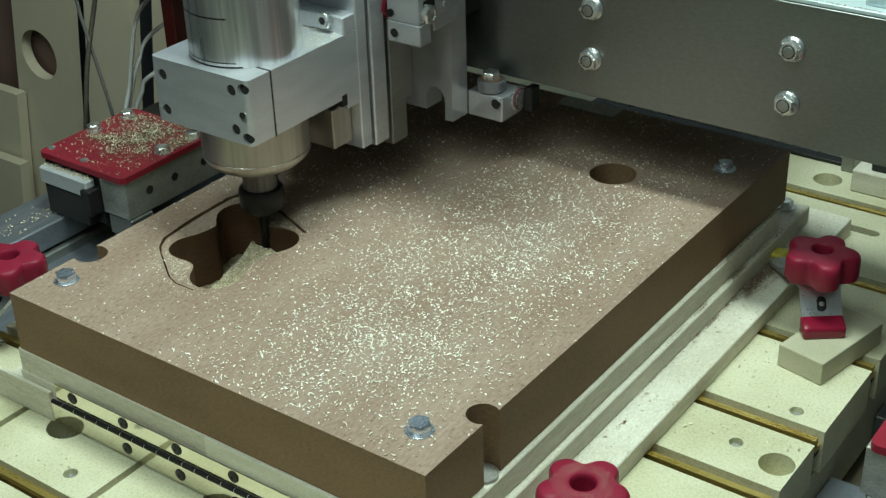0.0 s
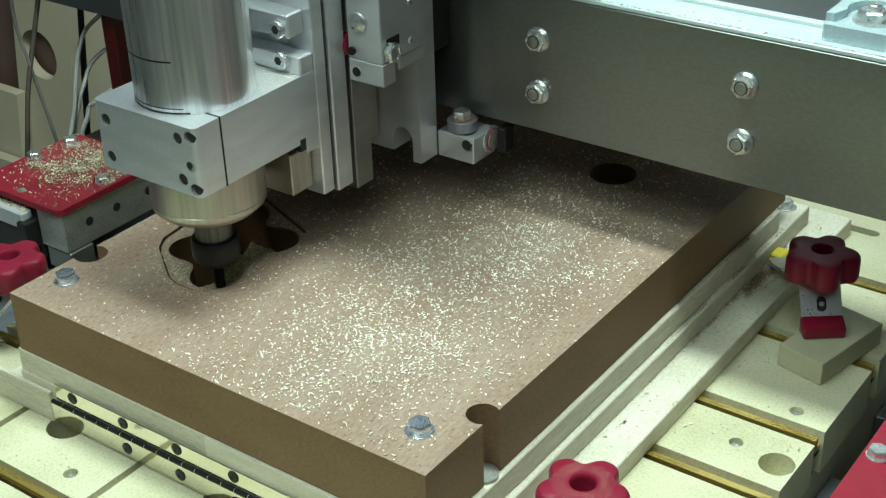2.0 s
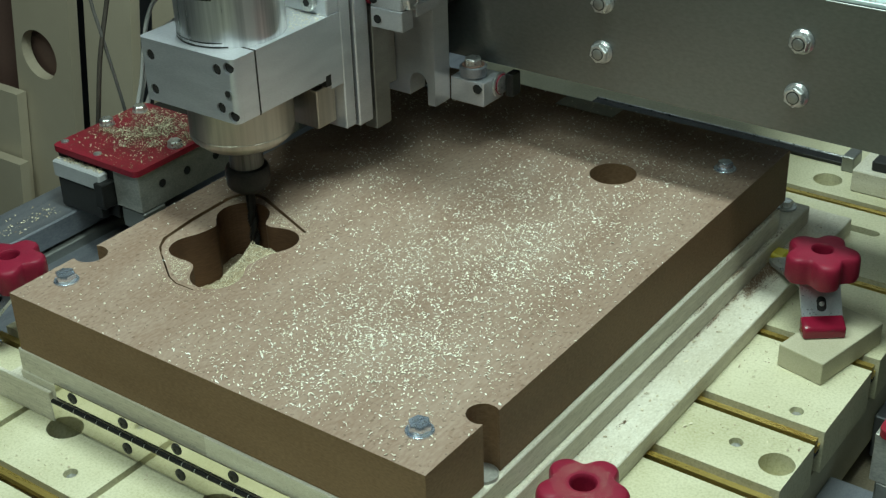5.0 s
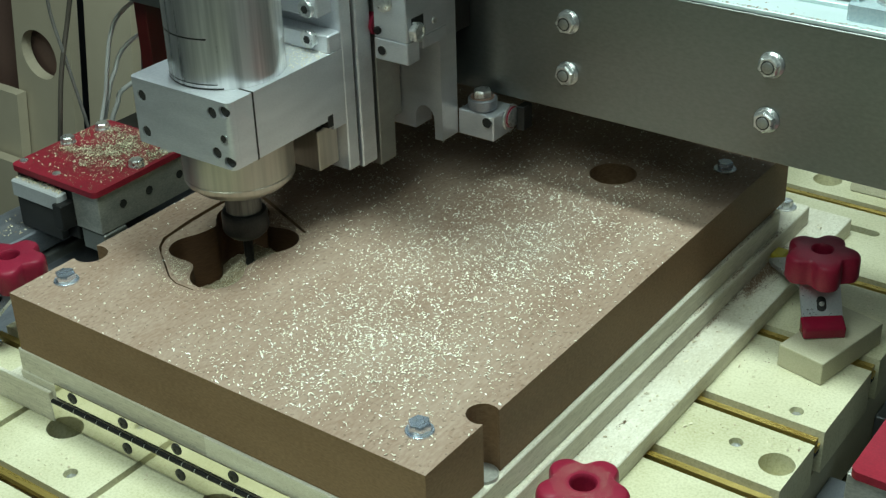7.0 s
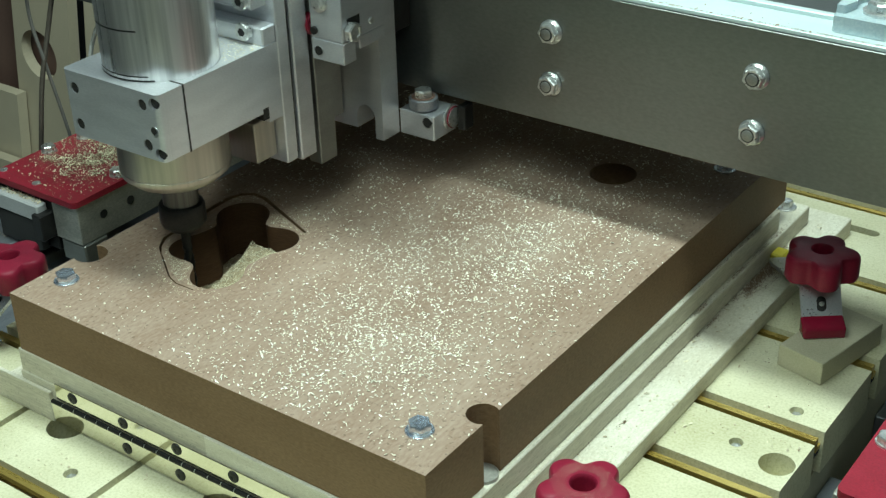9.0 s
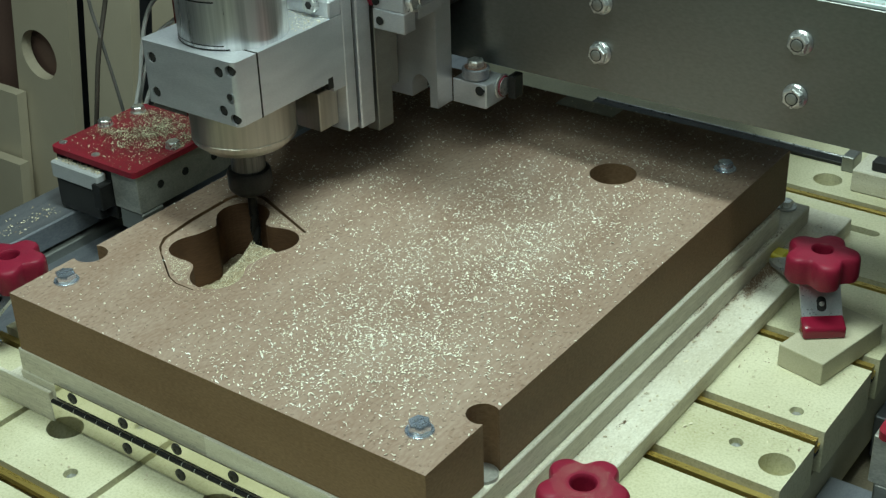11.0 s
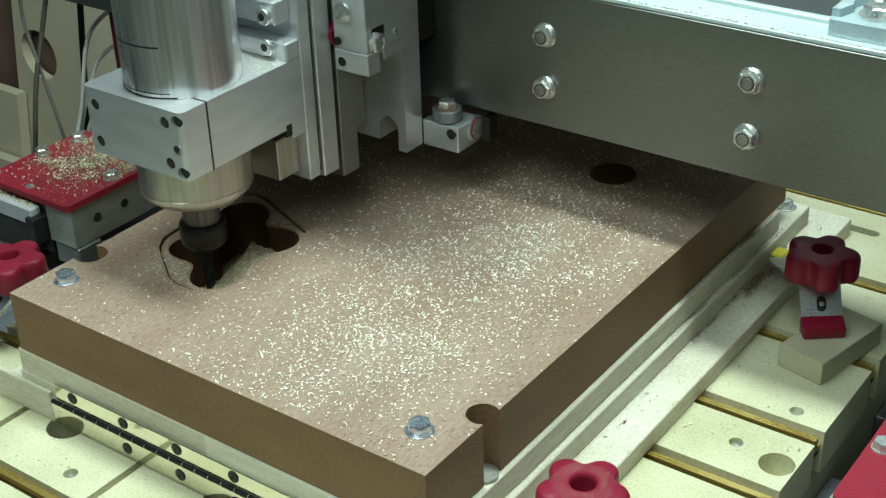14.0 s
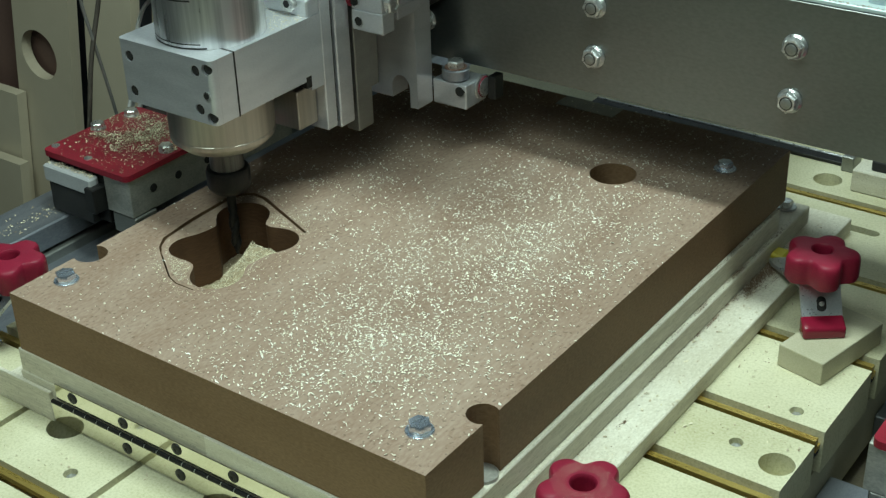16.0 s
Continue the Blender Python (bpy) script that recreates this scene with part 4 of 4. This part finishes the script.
# cables tied to the gantry
for pts, rad, m, lab in (
    ([(-0.64, 0.44, 0.06), (-0.68, 0.4125, 0.0274), (-0.68, 0.3916, 0.0093), (-0.68, 0.3798, -0.0241), (-0.68, 0.3719, -0.0529), (-0.685, 0.3600, -0.10), (-0.70, 0.36, -0.20)], 0.0023, CABLE, "white cable"),
    ([(-0.63, 0.45, 0.03), (-0.68, 0.4106, -0.0092), (-0.68, 0.3877, -0.0330), (-0.68, 0.3757, -0.0542), (-0.69, 0.366, -0.11), (-0.705, 0.365, -0.20)], 0.0023, CABLE, "white cable"),
    ([(-0.63, 0.44, -0.02), (-0.68, 0.4008, -0.0535), (-0.68, 0.3853, -0.0673), (-0.685, 0.374, -0.10), (-0.70, 0.37, -0.20)], 0.0026, CABLE, "white cable"),
    ([(-0.66, 0.300, 0.24), (-0.665, 0.312, 0.12), (-0.68, 0.3216, 0.0547), (-0.68, 0.3296, 0.0050), (-0.68, 0.3435, -0.0776), (-0.69, 0.36, -0.16)], 0.0018, CABLE_GREY, "thin grey cable"),
    ([(-0.66, 0.385, 0.26), (-0.67, 0.36, 0.12), (-0.68, 0.3442, 0.0479), (-0.68, 0.3226, -0.0108), (-0.68, 0.3082, -0.0705), (-0.70, 0.30, -0.18)], 0.0025, CABLE_DARK, "thick dark cable")):
    part("cable", tube(pts, rad), m, gantry, lab)

# ---- shavings ----
rnd = random.Random(7)


def in_pocket(x, y, grow=0.0):
    if math.hypot(x + 0.101, y - 0.3913) < 0.02 or math.hypot(x + 0.006, y - 0.0656) < 0.0135 or math.hypot(x + 0.359, y - 0.070) < 0.0135:
        return True
    u, v = x - PC.x, y - PC.y
    return depth(u, v) < grow - 0.0035


spots = []
knots = [(rnd.uniform(W, 0), rnd.uniform(0, D), rnd.uniform(0.004, 0.013)) for _ in range(420)]
while len(spots) < 7600:
    x, y = rnd.uniform(W, 0), rnd.uniform(0, D)
    if rnd.random() < 0.4:
        kx, ky, ks = rnd.choice(knots)
        x, y = kx + rnd.gauss(0, ks), ky + rnd.gauss(0, ks)
        if not (W < x < 0 and 0 < y < D):
            continue
    a, b = (x + 0.118 - 0.10 * (y - 0.10)) / 0.050, (y - 0.085) / 0.055
    c, d = (x + 0.105) / 0.090, (y - 0.24) / 0.15
    dens = 0.85 * math.exp(-a * a - b * b) + 0.50 * math.exp(-c * c - d * d) + 0.075
    if x < -0.23:
        dens *= 0.35 if y < 0.2 else 1.6
    if x > -0.012:
        dens *= 0.25
    if rnd.random() < dens and not in_pocket(x, y, 0.001):
        spots.append((x, y, 0.0))
specks = []
while len(specks) < 4200:
    x, y, z = rnd.choice(spots)
    x, y = x + rnd.gauss(0, 0.012), y + rnd.gauss(0, 0.012)
    if W < x < -0.001 and 0.001 < y < D - 0.001 and not in_pocket(x, y, 0.001):
        specks.append((x, y, 0.0))
flakes("slab_specks", specks, CHIPS, "fine pale specks of dust over the slab", 0.0010, 19)
flakes("slab_shavings", spots, CHIPS, "pale curled wood shavings scattered over the slab", 0.00185, 11, curl=0.5)


def heap(x, y):
    """Height of the loose shavings inside the pocket, banked up against its near right wall."""
    u, v = x - PC.x, y - PC.y
    crest = 0.011 - 0.45 * max(0.0, v) - 0.8 * max(0.0, -v - 0.028)
    d = math.hypot(max(0.0, crest - u), max(0.0, v - 0.024))
    return -T + 0.0015 + 0.0335 * (1 - 0.3 * min(1.0, max(0.0, (-v - 0.006) / 0.03))) * math.exp(-(d / 0.0105) ** 2) + 0.0026 * noise.noise((x * 160, y * 160, 0))


bm = bmesh.new()
N = 44
grid = [[bm.verts.new((PC.x - 0.05 + 0.1 * i / N, PC.y - 0.065 + 0.13 * k / N, heap(PC.x - 0.05 + 0.1 * i / N, PC.y - 0.065 + 0.13 * k / N))) for k in range(N + 1)] for i in range(N + 1)]
for i in range(N):
    for k in range(N):
        c = grid[i][k].co
        if in_pocket(c.x, c.y, 0.004):
            bm.faces.new((grid[i][k], grid[i + 1][k], grid[i + 1][k + 1], grid[i][k + 1]))
bmesh.ops.delete(bm, geom=[v for v in bm.verts if not v.link_faces], context="VERTS")
solo("dust_heap", bm, HEAP, "heap of fine tan dust banked inside the pocket", "sawdust", kind="stuff")
spots = []
while len(spots) < 5600:
    x, y = rnd.uniform(-0.33, -0.235), rnd.uniform(0.072, 0.2)
    if in_pocket(x, y, -0.001) and rnd.random() < 0.12 + (heap(x, y) + T) / 0.035:
        spots.append((x, y, heap(x, y)))
flakes("pocket_shavings", spots, MIXED, "tan and dark shavings heaped inside the pocket", 0.0013, 12, curl=0.6)


def off_groove(x, y):
    """True where a speck lies clear of the engraved line."""
    for (ax, ay), (bx, by) in zip(groove, groove[1:]):
        t = ((x - ax) * (bx - ax) + (y - ay) * (by - ay)) / ((bx - ax) ** 2 + (by - ay) ** 2)
        t = min(1.0, max(0.0, t))
        if math.hypot(x - ax - t * (bx - ax), y - ay - t * (by - ay)) < 0.0028:
            return False
    return True


spots = []
while len(spots) < 420:
    k = rnd.randrange(len(groove) - 1)
    f, (ax, ay), (bx, by) = rnd.random(), groove[k], groove[k + 1]
    x, y = ax + (bx - ax) * f + rnd.gauss(0.002, 0.006), ay + (by - ay) * f + rnd.gauss(0, 0.006)
    if not in_pocket(x, y, 0.001) and (k < 4 or k > 6) and off_groove(x, y):
        spots.append((x, y, 0.0))
for _ in range(1500):
    x, y = rnd.choice(((PC.x + rnd.gauss(0.030, 0.012), PC.y + rnd.gauss(-0.028, 0.024)), (PC.x + rnd.gauss(-0.008, 0.010), PC.y + rnd.gauss(-0.044, 0.008)), (PC.x + rnd.gauss(0.012, 0.012), PC.y + rnd.gauss(0.047, 0.010))))
    if not in_pocket(x, y, 0.0015) and off_groove(x, y):
        spots.append((x, y, 0.0))
flakes("rim_shavings", spots, DUST, "fine tan dust along the engraved line round the pocket", 0.0011, 13)
spots = [(rnd.gauss(-0.594, 0.032), rnd.gauss(0.312, 0.030), -0.0665) for _ in range(1700)]
spots = [s for s in spots if -0.655 < s[0] < -0.543 and 0.231 < s[1] < 0.350]
spots += [(rnd.uniform(-0.655, -0.543), rnd.uniform(0.231, 0.350), -0.0665) for _ in range(120)]
for _ in range(34):
    cx, cy = min(-0.548, rnd.gauss(-0.594, 0.032)), min(0.346, rnd.gauss(0.318, 0.024))
    for _ in range(60):
        x, y = rnd.gauss(cx, 0.0042), rnd.gauss(cy, 0.0042)
        if -0.655 < x < -0.543 and 0.231 < y < 0.350:
            spots.append((x, y, -0.0665 + 0.0022 * abs(rnd.gauss(0, 0.5))))
film = [(x + rnd.gauss(0, 0.006), y + rnd.gauss(0, 0.006), -0.0665) for x, y, z in spots for _ in range(2)]
flakes("plate_dust", [q for q in film if -0.655 < q[0] < -0.543 and 0.231 < q[1] < 0.350], BROWN, "brown dust on the red plate", 0.0011, 22, parent=gantry)
spots += [(rnd.uniform(-0.651, -0.588), rnd.uniform(0.2265, 0.2335), -0.0785) for _ in range(260)]
flakes("plate_litter", spots, MIXED, "tan shavings lying on the red plate", 0.0019, 14, parent=gantry, curl=0.7)
spots = []
for _ in range(1700):
    x, y = rnd.uniform(-0.315, -0.2245), rnd.uniform(0.150, 0.217)
    if math.hypot(x - SX, y - SY) > 0.0415 and rnd.random() < 0.25 + (y - 0.15) / 0.06:
        spots.append((x, y, 0.1425))
flakes("holder_shavings", spots, CHIPS, "pale shavings on the clamp block", 0.0014, 15, parent=spindle)
spots = [(max(-0.688, min(-0.634, rnd.gauss(-0.658, 0.009))), rnd.uniform(-0.1, 0.26), -0.130) for _ in range(420)]
spots += [(rnd.uniform(0.008, 0.036), rnd.uniform(0.12, 0.56), -0.0838) for _ in range(90)]
spots += [(rnd.uniform(-0.36, 0.125), rnd.uniform(-0.05, -0.006), TABLE_Z) for _ in range(60)]
spots += [(rnd.uniform(0.04, 0.127), rnd.choice((rnd.uniform(0.22, 0.27), rnd.uniform(0.296, 0.38), rnd.uniform(0.41, 0.49))), TABLE_Z) for _ in range(90)]
spots2 = []
for _ in range(70):
    cx, cy = 0.0085 + abs(rnd.gauss(0, 0.0065)), rnd.gauss(0.440, 0.022)
    spots2 += [(min(0.036, max(0.0078, rnd.gauss(cx, 0.0016))), rnd.gauss(cy, 0.004), -0.0838 + abs(rnd.gauss(0, 0.0006))) for _ in range(46)]
for cx, cy in ((0.0095, 0.360), (0.0098, 0.352), (0.0088, 0.334), (0.016, 0.205)):
    spots2 += [(max(0.0078, rnd.gauss(cx, 0.0008)), rnd.gauss(cy, 0.004), -0.0838) for _ in range(40)]
spots2 += [(rnd.uniform(0.0006, 0.0034), rnd.gauss(0.42, 0.05), -0.0474) for _ in range(260)]
for cy, ck in ((0.30, 60), (0.345, 90), (0.41, 160), (0.455, 120), (0.485, 80)):
    spots2 += [(rnd.uniform(0.0040, 0.0072), rnd.gauss(cy, 0.009), -0.0667) for _ in range(ck)]
spots2 += [(0.0072 + abs(rnd.gauss(0, 0.0012)), rnd.uniform(0.12, 0.5), -0.0838) for _ in range(160)]
spots2 += [(rnd.uniform(W, -0.002), rnd.uniform(0.01, 0.5), 0.0) for _ in range(260)]
spots2 = [q for q in spots2 if not (q[2] == 0.0 and in_pocket(q[0], q[1], 0.001))]
spots2 += [(rnd.uniform(-0.40, -0.2), rnd.gauss(-0.061, 0.004), TABLE_Z - 0.0139) for _ in range(900)]
spots2 += [(rnd.gauss(-0.30, 0.016), rnd.gauss(-0.062, 0.0035), TABLE_Z - 0.0139 + abs(rnd.gauss(0, 0.002))) for _ in range(700)]
spots2 += [(rnd.uniform(0.045, 0.127), rnd.choice((0.2, 0.28, 0.39)) + rnd.gauss(0.003, 0.003), TABLE_Z - 0.0139) for _ in range(90)]
spots2 += [(rnd.uniform(0.008, 0.036), rnd.uniform(0.05, 0.56), -0.0838) for _ in range(60)]
for ya, yb in ((-0.05, -0.006), (0.22, 0.27), (0.296, 0.38), (0.405, 0.49), (0.515, 0.62)):
    spots2 += [(rnd.uniform(-0.36 if ya < 0 else 0.04, 0.127), rnd.uniform(ya, yb), TABLE_Z) for _ in range(28)]
spots2 += [(rnd.gauss(0.06, 0.012), rnd.gauss(0.365, 0.010), TABLE_Z) for _ in range(60)]


def over_hole(q):
    """Nothing hovers over a bored hole or a track of the table."""
    return q[2] == TABLE_Z and (any(math.hypot(q[0] - a, q[1] - b) < c + 0.002 for a, b, c in big_holes) or any(math.hypot(q[0] - a, q[1] - b) < 0.007 for a, b in small_holes) or any(a - 0.001 < q[1] < b + 0.001 for a, b in SLOTS))


spots = [q for q in spots if not over_hole(q)]
spots2 = [q for q in spots2 if not over_hole(q)]
flakes("brown_shavings", spots2, BROWN, "dark brown dust gathered in corners and tracks", 0.0010, 17)
solo("yellow_tab", box(0.0085, 0.0205, 0.4640, 0.4790, -0.0835, -0.0745, 0.0015), YELLOW, "small yellow plastic tab against the plywood board", "tab")
flakes("stray_shavings", spots, DUST, "stray shavings on the rail, boards and table", 0.0024, 16)

# ---- what moves ----
def motions():
    for ob, fx, fz in ((gantry, 0, 0), (carriage, 1, 0), (spindle, 1, 1)):
        o = ORIGIN[ob.name]
        walk(ob, [(t, pose(o.x + fx * x, o.y + y, o.z + fz * z)) for t, x, y, z in TOOL])
    walk(cutter, [(k / 10, pose(0, 0, 0, 0, 0, -80 * k)) for k in range(161)])


motions()
